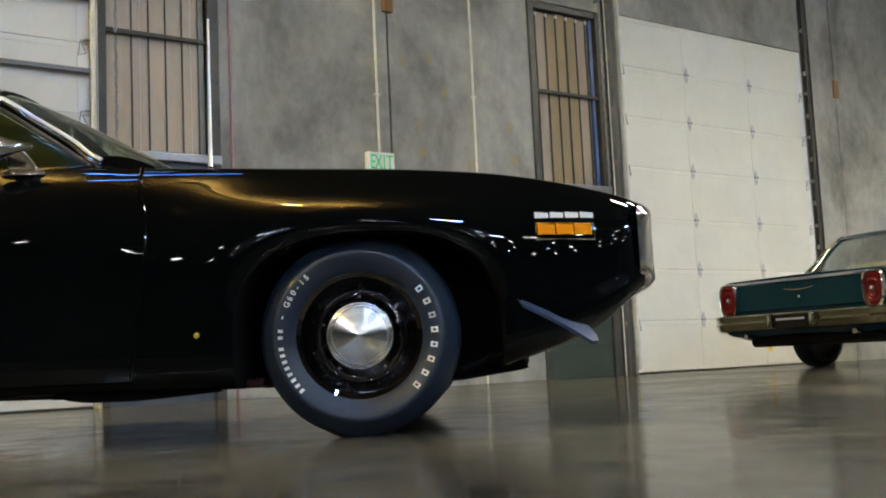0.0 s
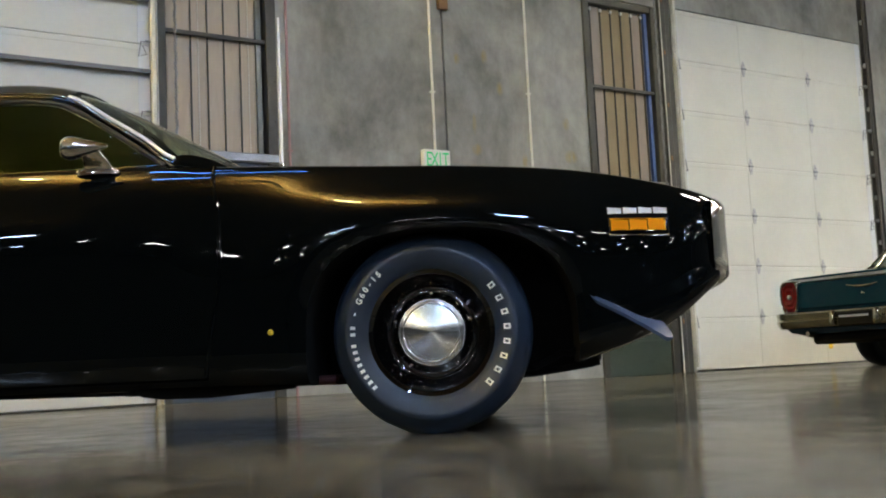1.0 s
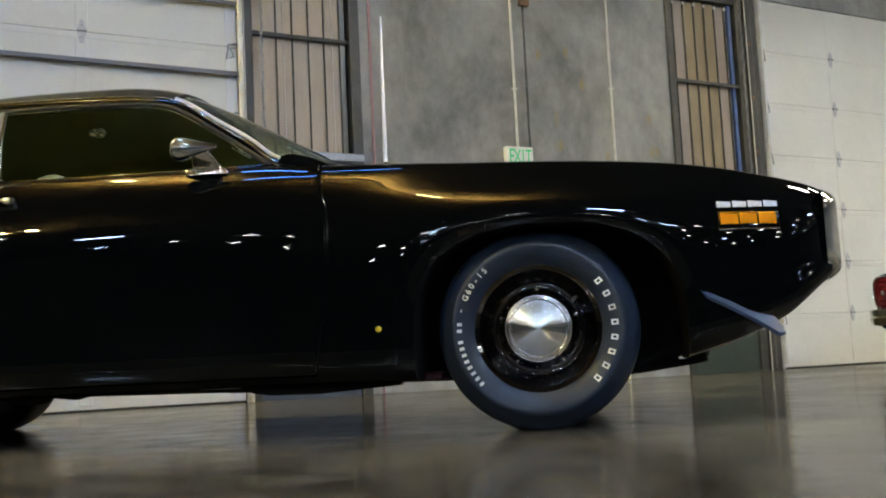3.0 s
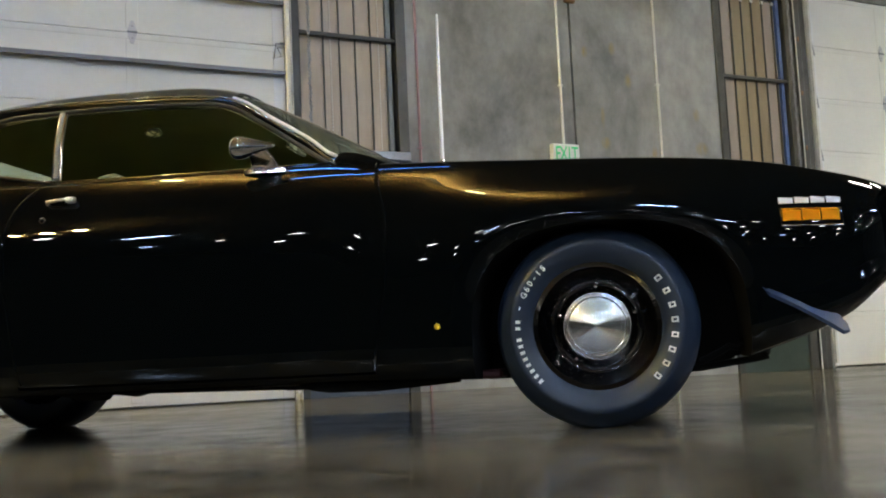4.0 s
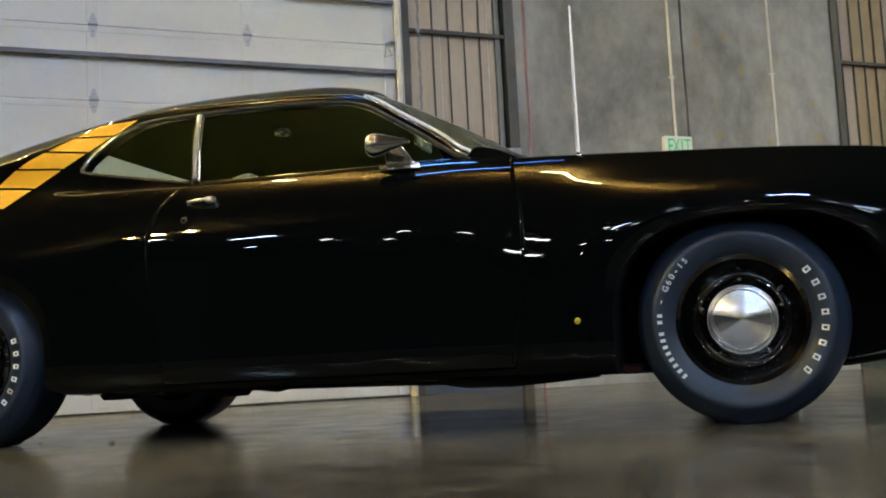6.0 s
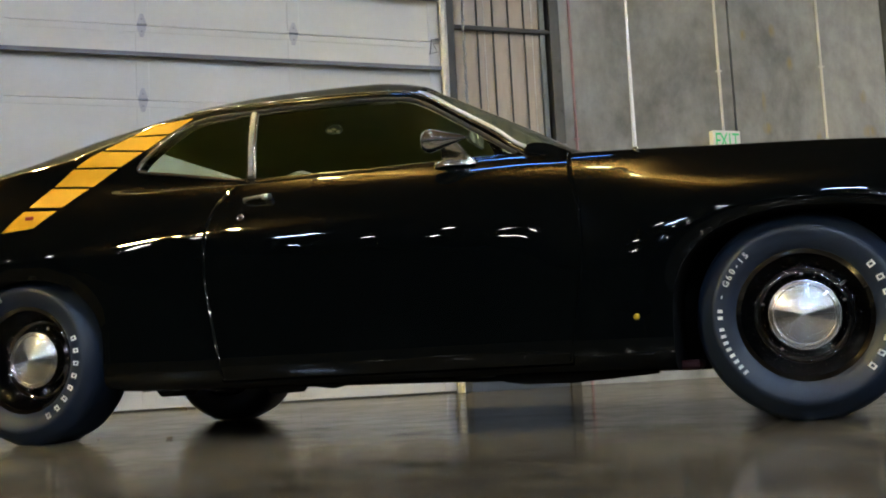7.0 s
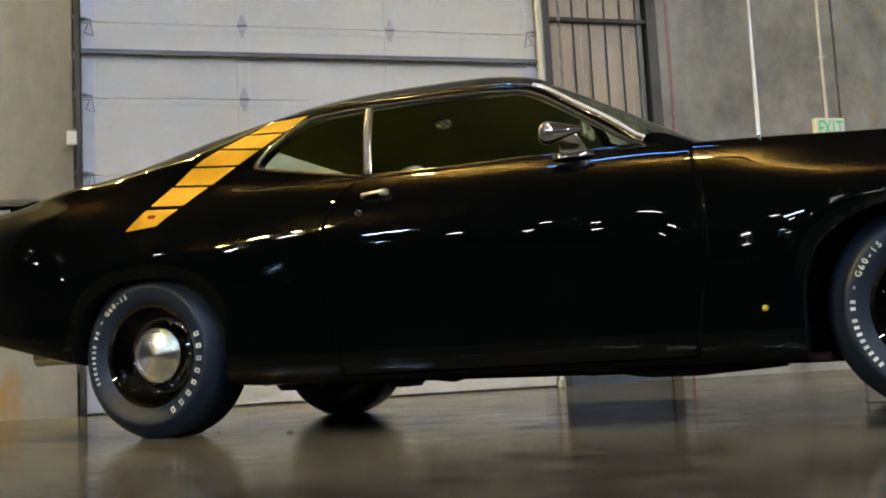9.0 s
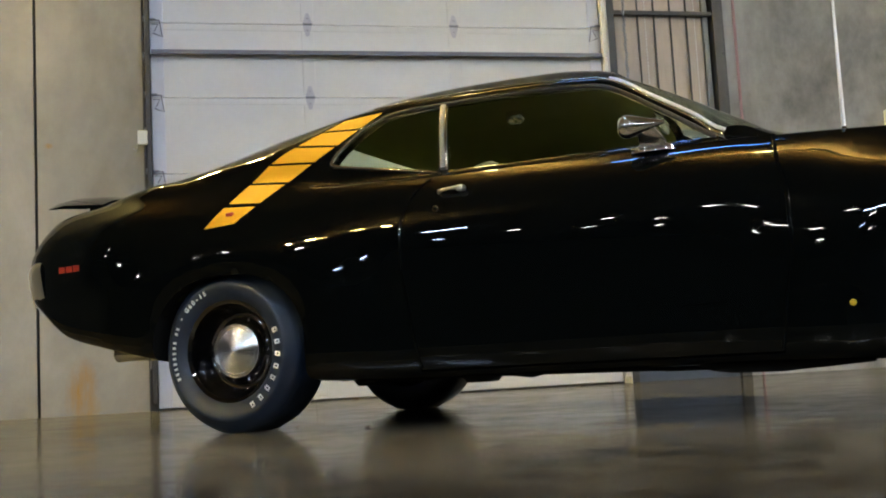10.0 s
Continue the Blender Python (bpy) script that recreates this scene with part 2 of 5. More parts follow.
def part(name, bm, mat, parent, label="", smooth=None):
    ob = new(name, mesh_of(name, bm, mat, smooth))
    ob.parent = parent
    if label:
        ob["label"] = label
    return ob


def solo(name, bm, mat, label="", category="", group="", kind="", smooth=None):
    return tagged(new(name, mesh_of(name, bm, mat, smooth)), label, category, group, kind)


def box(bm, x0, x1, y0, y1, z0, z1, bevel=0.0, seg=1):
    vs = bmesh.ops.create_cube(bm, size=1.0)["verts"]
    for v in vs:
        v.co = Vector(((x0 + x1) / 2 + v.co.x * (x1 - x0), (y0 + y1) / 2 + v.co.y * (y1 - y0), (z0 + z1) / 2 + v.co.z * (z1 - z0)))
    if bevel:
        bmesh.ops.bevel(bm, geom=list({e for v in vs for e in v.link_edges}), offset=bevel, segments=seg, affect="EDGES", profile=0.5)
    return bm


def boxed(*a, **k):
    return box(bmesh.new(), *a, **k)


def tube(bm, pts, r, sides=10, flat=1.0, caps=True):
    """A round bar along pts; r may be a list; flat squeezes it along its second axis."""
    pts = [Vector(p) for p in pts]
    rs = r if isinstance(r, (list, tuple)) else [r] * len(pts)
    rings, up = [], None
    for i, p in enumerate(pts):
        d = (pts[min(i + 1, len(pts) - 1)] - pts[max(i - 1, 0)]).normalized()
        if up is None:
            up = d.cross(Vector((0, 0, 1)) if abs(d.z) < 0.9 else Vector((1, 0, 0))).normalized()
        up = (up - d * up.dot(d)).normalized()
        side = d.cross(up)
        rings.append([bm.verts.new(p + rs[i] * (math.cos(a) * up + flat * math.sin(a) * side)) for a in (2 * math.pi * k / sides for k in range(sides))])
    for a, c in zip(rings, rings[1:]):
        for k in range(sides):
            bm.faces.new((a[k], a[(k + 1) % sides], c[(k + 1) % sides], c[k]))
    if caps:
        bm.faces.new(rings[0][::-1]), bm.faces.new(rings[-1])
    bmesh.ops.recalc_face_normals(bm, faces=bm.faces[:])
    return bm


def lathe(bm, profile, sides=48, closed=False):
    """Turns (radius, y) pairs round the y axis."""
    rings = []
    for r, y in profile:
        rings.append([bm.verts.new((r * math.cos(a), y, r * math.sin(a))) for a in (2 * math.pi * k / sides for k in range(sides))] if r > 1e-5 else [bm.verts.new((0, y, 0))])
    pairs = list(zip(rings, rings[1:])) + ([(rings[-1], rings[0])] if closed else [])
    for a, c in pairs:
        for k in range(sides):
            quad = [a[k % len(a)], a[(k + 1) % len(a)], c[(k + 1) % len(c)], c[k % len(c)]]
            quad = [v for i, v in enumerate(quad) if v not in quad[:i]]
            if len(quad) > 2:
                bm.faces.new(quad)
    bmesh.ops.recalc_face_normals(bm, faces=bm.faces[:])
    return bm


def smooth_curve(keys):
    """A smooth function through (u, value, ...) keys, without overshoot."""
    k = np.array(sorted(keys), float)
    x, ys = k[:, 0], k[:, 1:]
    h = np.diff(x)
    d = np.diff(ys, axis=0) / h[:, None]
    m = np.zeros_like(ys)
    m[0], m[-1] = d[0], d[-1]
    for i in range(1, len(x) - 1):
        same = d[i - 1] * d[i] > 0
        w1, w2 = 2 * h[i] + h[i - 1], h[i] + 2 * h[i - 1]
        with np.errstate(divide="ignore", invalid="ignore"):
            m[i] = np.where(same, (w1 + w2) / (w1 / d[i - 1] + w2 / d[i]), 0)

    def value(u):
        u = min(max(u, x[0]), x[-1])
        i = min(int(np.searchsorted(x, u, "right")) - 1, len(x) - 2)
        s = (u - x[i]) / h[i]
        return ((2 * s**3 - 3 * s * s + 1) * ys[i] + (s**3 - 2 * s * s + s) * h[i] * m[i] + (3 * s * s - 2 * s**3) * ys[i + 1] + (s**3 - s * s) * h[i] * m[i + 1])
    return value


def spline(points, n):
    """n points per span of a centripetal curve through points."""
    P = [np.array(p, float) for p in points]
    P = [2 * P[0] - P[1]] + P + [2 * P[-1] - P[-2]]
    out = []
    for i in range(1, len(P) - 2):
        p0, p1, p2, p3 = P[i - 1:i + 3]
        t0 = 0.0
        t1 = t0 + max(np.linalg.norm(p1 - p0), 1e-4) ** 0.5
        t2 = t1 + max(np.linalg.norm(p2 - p1), 1e-4) ** 0.5
        t3 = t2 + max(np.linalg.norm(p3 - p2), 1e-4) ** 0.5
        for j in range(n):
            t = t1 + (t2 - t1) * j / n
            a1 = (t1 - t) / (t1 - t0) * p0 + (t - t0) / (t1 - t0) * p1
            a2 = (t2 - t) / (t2 - t1) * p1 + (t - t1) / (t2 - t1) * p2
            a3 = (t3 - t) / (t3 - t2) * p2 + (t - t2) / (t3 - t2) * p3
            b1 = (t2 - t) / (t2 - t0) * a1 + (t - t0) / (t2 - t0) * a2
            b2 = (t3 - t) / (t3 - t1) * a2 + (t - t1) / (t3 - t1) * a3
            out.append((t2 - t) / (t2 - t1) * b1 + (t - t1) / (t2 - t1) * b2)
    out.append(P[-2])
    return out


def carve(ob, cutters):
    """Cuts closed meshes out of ob, for good."""
    for c in cutters:
        c.parent = ob.parent
        md = ob.modifiers.new("cut", "BOOLEAN")
        md.operation, md.solver, md.object = "DIFFERENCE", "EXACT", c
    bpy.context.view_layer.update()
    me = bpy.data.meshes.new_from_object(ob.evaluated_get(bpy.context.evaluated_depsgraph_get()))
    ob.modifiers.clear()
    ob.data = me
    for c in cutters:
        bpy.data.objects.remove(c)
    me.shade_smooth()
    me.set_sharp_from_angle(angle=radians(32))
    return ob


# ---- the hall ----
WALL = 5.70          # face of the long wall
THICK = 0.20
TOP = 8.5
X0, X1, Y0 = -46.0, 25.0, -44.0
LD = (-2.86, 0.91)   # overhead doors
RD = (7.10, 10.64)
LB = (0.945, 2.05)   # window bays
RB = (5.73, 7.03)
DOOR_TOP = 4.25

solo("floor", boxed(X0 - 1, X1 + 1, Y0 - 1, WALL + 1.5, -0.3, 0.0), FLOOR, "polished grey-brown concrete floor with stains", "floor", kind="structure")
solo("ceiling", boxed(X0 - 1, X1 + 1, Y0 - 1, WALL + 1.5, TOP, TOP + 0.2), CEILING, "plain timber roof deck", "ceiling", kind="structure")
solo("wall_west", boxed(X0 - 0.3, X0, Y0, WALL, 0, TOP), PLAIN_WALL, "unseen dark closing wall", "wall", kind="structure")
# Out of view; added close and pale for the front bumper to reflect.
solo("wall_east", boxed(X1, X1 + 0.3, Y0, WALL, 0, TOP), CONCRETE, "unseen grey concrete end wall, a reflector for the bumper", "wall", kind="structure")
solo("wall_south", boxed(X0, X1, Y0 - 0.3, Y0, 0, TOP), PLAIN_WALL, "unseen dark closing wall", "wall", kind="structure")

# long wall: tilt-up slabs with joints between them, door and window openings left free
wall = thing("wall_north", "grey tilt-up concrete wall with joints and stains", "wall", kind="structure")
JL, JM, JR = -3.71, 3.88, 11.37
# The slab left of x=-6.2 is unseen, dark so the coupe's tail reflects black.
slabs = [(X0, -6.2, 0, TOP), (-6.2, JL - 0.012, 0, TOP), (JL + 0.012, LD[0], 0, TOP), (LD[0], LD[1], DOOR_TOP + 0.004, TOP), (LD[1], LB[0], 0, TOP), (LB[0], LB[1], 4.22, TOP),
         (LB[1], JM - 0.012, 0, TOP), (JM + 0.012, RB[0], 0, TOP), (RB[0], RB[1], 4.22, TOP), (RB[1], RD[0], 0, TOP), (RD[0], RD[1], DOOR_TOP + 0.004, TOP),
         (RD[1], JR - 0.012, 0, TOP), (JR + 0.012, X1, 0, TOP)]
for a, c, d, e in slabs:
    part("slab", boxed(a, c, WALL, WALL + THICK, d, e), CONCRETE_LIT_RUST if a == JL + 0.012 else CONCRETE_OCHRE if a == JM + 0.012 else PLAIN_WALL if a == X0 else CONCRETE_LIT if a == -6.2 else CONCRETE, wall)
for x in (JL, JM, JR):
    part("joint_sealant", boxed(x - 0.012, x + 0.012, WALL + 0.03, WALL + THICK - 0.02, 0, TOP), JOINT, wall)
solo("outer_backing", boxed(X0, X1, WALL + THICK + 0.3, WALL + THICK + 0.4, 0, TOP), PLAIN_WALL, "plain closing wall behind the openings", "wall", kind="structure")


def overhead_door(name, xa, xb, columns, struts, label):
    door = thing(name, label, "overhead door", kind="structure")
    y = WALL + 0.012
    for k in range(7):
        z0, z1 = 0.607 * k + (0.012 if k == 0 else 0), 0.607 * (k + 1)
        bm = boxed(xa + 0.01, xb - 0.01, y, y + 0.05, z0 + 0.0015, z1 - 0.0015, bevel=0.004)
        p = part("panel", bm, DOOR_WHITE, door)
        # pressed rib under the upper edge
        part("rib", boxed(xa + 0.03, xb - 0.03, y - 0.003, y + 0.01, z1 - 0.055, z1 - 0.008, bevel=0.002), DOOR_WHITE, p)
        for c in columns:
            part("stile", boxed(c - 0.05, c + 0.05, y - 0.004, y + 0.01, z0 + 0.03, z1 - 0.06, bevel=0.003), DOOR_WHITE, p)
        for c in (xa + 0.062, xb - 0.062):
            part("end_stile", boxed(c - 0.05, c + 0.05, y - 0.005, y + 0.01, z0 + 0.004, z1 - 0.004, bevel=0.003), END_WHITE, p)
    for k in range(1, 7):
        for c in columns:
            z = 0.607 * k
            bm = bmesh.new()
            leaf = [(c - 0.012, z - 0.095), (c + 0.012, z - 0.095), (c + 0.034, z - 0.022), (c + 0.034, z + 0.022), (c + 0.012, z + 0.095), (c - 0.012, z + 0.095), (c - 0.034, z + 0.022), (c - 0.034, z - 0.022)]
            front, back = [bm.verts.new((px, y - 0.011, pz)) for px, pz in leaf], [bm.verts.new((px, y - 0.002, pz)) for px, pz in leaf]
            bm.faces.new(front), bm.faces.new(back[::-1])
            for i in range(8):
                bm.faces.new((front[i], back[i], back[(i + 1) % 8], front[(i + 1) % 8]))
            bmesh.ops.recalc_face_normals(bm, faces=bm.faces[:])
            h = part("hinge", bm, ZINC, door, "pale zinc hinge with pointed leaves")
            part("knuckle", tube(bmesh.new(), [(c - 0.037, y - 0.015, z + 0.004), (c + 0.037, y - 0.015, z + 0.004)], 0.010, 8), STRUT, h, "dark hinge knuckle", smooth=50)
            for e in (-0.05, 0.05):
                part("bolt", boxed(c - 0.006, c + 0.006, y - 0.016, y - 0.010, z + e - 0.006, z + e + 0.006, bevel=0.002), STRUT, h)
        for c, s in ((xa + 0.055, -1), (xb - 0.055, 1)):
            z = 0.607 * k
            bm = bmesh.new()
            tube(bm, [(c + s * 0.04, y - 0.010, z + 0.02), (c - s * 0.03, y - 0.010, z + 0.02), (c - s * 0.052, y - 0.010, z - 0.115), (c + s * 0.02, y - 0.010, z - 0.085)], 0.006, 6)
            tube(bm, [(c + s * 0.03, y - 0.012, z - 0.015), (c - s * 0.02, y - 0.012, z - 0.015), (c + s * 0.01, y - 0.012, z - 0.075)], 0.005, 6)
            tube(bm, [(c, y - 0.03, z + 0.02), (c + s * 0.10, y - 0.03, z + 0.02)], 0.010, 8)
            lathe_at = Matrix.Translation((c + s * 0.085, y - 0.03, z + 0.02)) @ Matrix.Rotation(radians(90), 4, "Z")
            wheel = lathe(bmesh.new(), [(0, -0.012), (0.024, -0.012), (0.026, 0), (0.024, 0.012), (0, 0.012)], 16)
            wheel.transform(lathe_at)
            tmp = bpy.data.meshes.new("roller")
            wheel.to_mesh(tmp)
            wheel.free()
            bm.from_mesh(tmp)
            bpy.data.meshes.remove(tmp)
            part("roller_bracket", bm, STRUT, door)
    for z in struts:
        bm = bmesh.new()
        box(bm, xa + 0.02, xb - 0.02, y - 0.06, y - 0.004, z - 0.003, z + 0.003)
        box(bm, xa + 0.02, xb - 0.02, y - 0.066, y - 0.060, z - 0.018, z + 0.018, bevel=0.002)
        part("strut", bm, BAR_STEEL, door, "galvanised steel stiffening strut")
    part("bottom_seal", boxed(xa + 0.01, xb - 0.01, y + 0.005, y + 0.045, 0.0, 0.016), SEAL, door, "black rubber bottom seal")
    return door


overhead_door("door_1", *LD, (-1.61, -0.39), (2.785, 3.405), "white sectional steel overhead door, closed, with struts")
right_door = overhead_door("door_2", *RD, (8.292, 9.497), (), "cream-lit white sectional steel overhead door, closed")

part("tag", boxed(9.475, 9.545, WALL - 0.004, WALL + 0.004, 0.185, 0.31, bevel=0.002), YELLOW, right_door, "yellow warning tag")


def door_track(x, s, mat, label, wide=0.075):
    t = thing("door_track", label, "door track", group="door tracks", at=(x, WALL, 0))
    bm = bmesh.new()
    box(bm, -wide / 2, wide / 2, -0.004, 0.0, 0.0, 6.2)
    box(bm, s * wide / 2 - 0.004, s * wide / 2 + 0.004, -0.07, 0.0, 0.0, 6.2)
    part("angle", bm, mat, t)
    part("channel", boxed(-s * 0.012 - 0.02, -s * 0.012 + 0.02, -0.075, -0.045, 0.05, 6.2, bevel=0.006), mat, t)
    for k in range(9):
        z = 0.35 + 0.6 * k
        part("bracket", boxed(-0.03, 0.03, -0.05, 0.0, z - 0.03, z + 0.03, bevel=0.004), STRUT, t)
    return t


door_track(LD[0] - 0.022, -1, DARK_STEEL, "dark steel vertical track beside the white overhead door", 0.05)
door_track(LD[1] + 0.012, 1, CONDUIT, "white steel vertical track beside the overhead door", 0.04)
door_track(RD[0] - 0.02, -1, CONDUIT, "pale galvanised vertical track beside the overhead door", 0.06)
door_track(RD[1] + 0.05, 1, DARK_STEEL, "dark grey galvanised vertical track beside the overhead door", 0.10)


def window_bay(name, xa, xb, bars, first, sheet, edge, right_post, label):
    bay = thing(name, label, "barred window", kind="structure")
    y = WALL
    part("frame_post", boxed(xa, xa + 0.085, y - 0.03, y + 0.06, 0, 4.20, bevel=0.005), DARK_STEEL, bay)
    part("frame_post", boxed(xb - right_post, xb, y - 0.03, y + 0.06, 0, 4.20, bevel=0.005), DARK_STEEL, bay)
    a, c = xa + 0.085, xb - right_post
    part("head_rail", boxed(a, c, y - 0.025, y + 0.05, 4.12, 4.20, bevel=0.005), DARK_STEEL, bay)
    part("cross_rail", boxed(a, c, y - 0.018, y + 0.022, 3.160, 3.200, bevel=0.005), DARK_STEEL, bay)
    part("sill", boxed(a - 0.02, c + 0.10, y - 0.05, y + 0.05, 2.07, 2.15, bevel=0.008), STRUT, bay, "grey steel sill angle")
    part("lower_panel", boxed(a, c, y + 0.0, y + 0.04, 0.0, 2.07), BLUE_PANEL if sheet == TAN_PALE else GREEN_PANEL, bay, "dark painted steel lower panel")
    part("kick_rail", boxed(a, c, y - 0.010, y + 0.01, 0.35, 0.375, bevel=0.003), GREEN_PANEL, bay)
    edges = [a] + [first + 0.152 * k for k in range(bars)] + [c - 0.09]
    for k, (e, f) in enumerate(zip(edges, edges[1:])):
        if k:
            part("bar", boxed(e - 0.006, e + 0.006, y + 0.010, y + 0.024, 2.15, 4.12, bevel=0.002), DARK_STEEL, bay)
        # a shallow folded sheet behind each gap between the bars
        part("sheet", boxed(e + 0.001, f - 0.001, y + 0.028 + 0.005 * (k % 2), y + 0.065, 2.12, 4.12 - 0.015 * (k % 3), bevel=0.005), PINKISH if sheet == TAN and k in (1, 5) else sheet, bay)
        if k:
            part("bar_shoe", boxed(e - 0.012, e + 0.022, y + 0.002, y + 0.024, 4.05, 4.085, bevel=0.004), CONDUIT, bay, "pale bar fixing")
    part("edge_strip", boxed(c - 0.085, c - 0.035, y + 0.0, y + 0.04, 2.15, 4.12, bevel=0.004), edge, bay, "blue-grey edge strip")
    for z in (2.45, 2.82, 3.62):
        part("rivet", boxed(xb - 0.035, xb - 0.015, y - 0.036, y - 0.028, z - 0.01, z + 0.01, bevel=0.003), SEAL, bay)
    part("back_panel", boxed(a, c, y + 0.07, y + 0.09, 2.07, 4.2), DARK_STEEL, bay)
    return bay


window_bay("window_1", *LB, 5, 1.263, TAN_PALE, GREY_STEEL, 0.10, "dark steel barred window with tan sheets behind the bars")
window_bay("window_2", RB[0], 6.86, 6, 5.862, TAN, BLUE, 0.115, "dark steel barred window with tan sheets behind the bars")


for x0, x1, y0, z1, mat, lab in ((6.87, 7.03, 0.05, 5.2, DARK_STEEL, "dark steel jamb channel beside the overhead door"),):
    jamb = thing("jamb_channel", lab, "steel channel", at=(x0, WALL, 0))
    part("web", boxed(0, x1 - x0, -y0, -y0 + 0.008, 0, z1), mat, jamb)
    for xa in (0.0, x1 - x0 - 0.008):
        part("flange", boxed(xa, xa + 0.008, -y0 + 0.008, 0.0, 0, z1), mat, jamb)
    part("edge_bead", boxed(-0.006, 0.010, -y0 - 0.010, -y0, 0, z1, bevel=0.003), CONDUIT, jamb, "pale worn edge bead")
    part("inner_bead", boxed(0.075, 0.086, -y0 - 0.006, -y0, 0, z1, bevel=0.003), GREY_STEEL, jamb)
    for k in range(7):
        part("bolt", boxed(0.025, 0.055, -y0 - 0.012, -y0, 0.55 + 0.62 * k, 0.60 + 0.62 * k, bevel=0.006), BROWN, jamb, "rusty bolt head")


def pipe(name, x, r, z0, z1, mat, label, clips=()):
    p = thing(name, label, "pipe", at=(x, WALL - r - 0.004, 0))
    part("run", tube(bmesh.new(), [(0, 0, z0), (0, 0, z1)], r, 12), mat, p, smooth=60)
    for z in clips:
        part("clip", boxed(-r - 0.012, r + 0.012, -r - 0.002, r + 0.004, z - 0.008, z + 0.008, bevel=0.002), mat, p)
    return p


pipe("conduit", 3.72, 0.014, 2.24, TOP, CONDUIT, "white painted conduit running down to the exit sign", (2.9, 4.4))
pipe("conduit", 4.92, 0.013, 0.0, TOP, CONDUIT, "white painted conduit on the concrete wall", (1.4, 3.0, 4.4))
pipe("thin_pipe", 2.16, 0.013, 0.0, TOP, PINK, "faded red pipe on the concrete wall beside the barred window", (2.2, 3.9))

for x, z0, z1, y in ((JM, 3.76, 4.25, 0.05), (JR, 3.68, 3.93, 0.03)):
    solo("weld_plate", boxed(x - 0.055, x + 0.055, WALL - y, WALL, z0, z1, bevel=0.006), BROWN, "brown rusted weld plate across the wall joint", "plate", group="weld plates")

# exit sign
sign = thing("exit_sign", "white exit sign with green letters on the concrete wall", "exit sign", at=(3.645, WALL, 2.185))
part("housing", boxed(-0.15, 0.15, -0.17, -0.10, -0.10, 0.10, bevel=0.008, seg=2), SIGN_WHITE, sign)
part("mount", boxed(-0.05, 0.05, -0.102, 0.0, -0.05, 0.05), SIGN_WHITE, sign)


def text_mesh(word, size, depth, mat, name, bold=0.0):
    cu = bpy.data.curves.new(name, "FONT")
    cu.body, cu.size, cu.extrude, cu.align_x, cu.align_y = word, size, depth, "CENTER", "CENTER"
    cu.offset = bold
    ob = new(name, cu)
    bpy.context.view_layer.update()
    me = bpy.data.meshes.new_from_object(ob.evaluated_get(bpy.context.evaluated_depsgraph_get()))
    bpy.data.objects.remove(ob)
    me.materials.clear()
    me.materials.append(mat)
    return me


for k, ch in enumerate("EXIT"):
    me = text_mesh(ch, 0.205, 0.002, SIGN_GREEN, "letter")
    o = new("letter", me)
    o.parent = sign
    o.matrix_basis = pose(-0.098 + 0.064 * k, -0.171, -0.005, 90, 0, 0) @ Matrix.Diagonal((0.62, 1, 1, 1))

# hanging hoist chains beside the barred windows
def hoist_chain(x, z0, links, metal, label):
    chain = thing("hoist_chain", label, "chain", group="hoist chains", at=(x, WALL - 0.075, 0))
    bm = bmesh.new()
    for k in range(links):
        q = Matrix.Translation((0.004 * math.sin(0.9 * k), 0, z0 + 0.021 * k)) @ Matrix.Rotation(radians(90 * (k % 2)), 4, "Z")
        pts = [q @ Vector((0.012 * math.cos(a), 0, 0.017 * math.sin(a))) for a in (2 * math.pi * j / 8 for j in range(9))]
        tube(bm, pts, 0.0048, 5)
    part("chain_strand", bm, metal, chain, smooth=60)
    top = z0 + 0.021 * links
    part("wall_hook", boxed(-0.012, 0.012, -0.012, 0.075, top - 0.03, top + 0.01, bevel=0.003), STRUT, chain)


hoist_chain(1.097, 2.16, 104, STRUT, "grey steel hoist chain hanging beside the white overhead door")
hoist_chain(6.775, 1.20, 150, STRUT, "grey steel hoist chain hanging beside the blue edge strip")
# bright perforated edges of the sheets in the first barred window
for x in (1.335, 1.80):
    bm = bmesh.new()
    for k in range(62):
        box(bm, x - 0.005, x + 0.005, WALL + 0.022, WALL + 0.031, 2.17 + 0.030 * k, 2.187 + 0.030 * k)
    o = part("perforated_edge", bm, CONDUIT, bpy.data.objects["window_1"], "pale perforated sheet edge")

# a small white switch box beside the left track, with a short lead
sw = thing("switch_box", "small white box on the door track", "switch box", at=(LD[0] - 0.05, WALL, 2.09))
part("case", boxed(-0.045, 0.03, -0.105, -0.075, -0.055, 0.055, bevel=0.006), SIGN_WHITE, sw)
part("arm", tube(bmesh.new(), [(-0.03, -0.09, -0.05), (-0.06, -0.09, -0.11), (-0.075, -0.09, -0.08)], 0.006, 6), STRUT, sw)
part("mount", boxed(-0.02, 0.02, -0.08, 0.0, -0.03, 0.03), STRUT, sw)

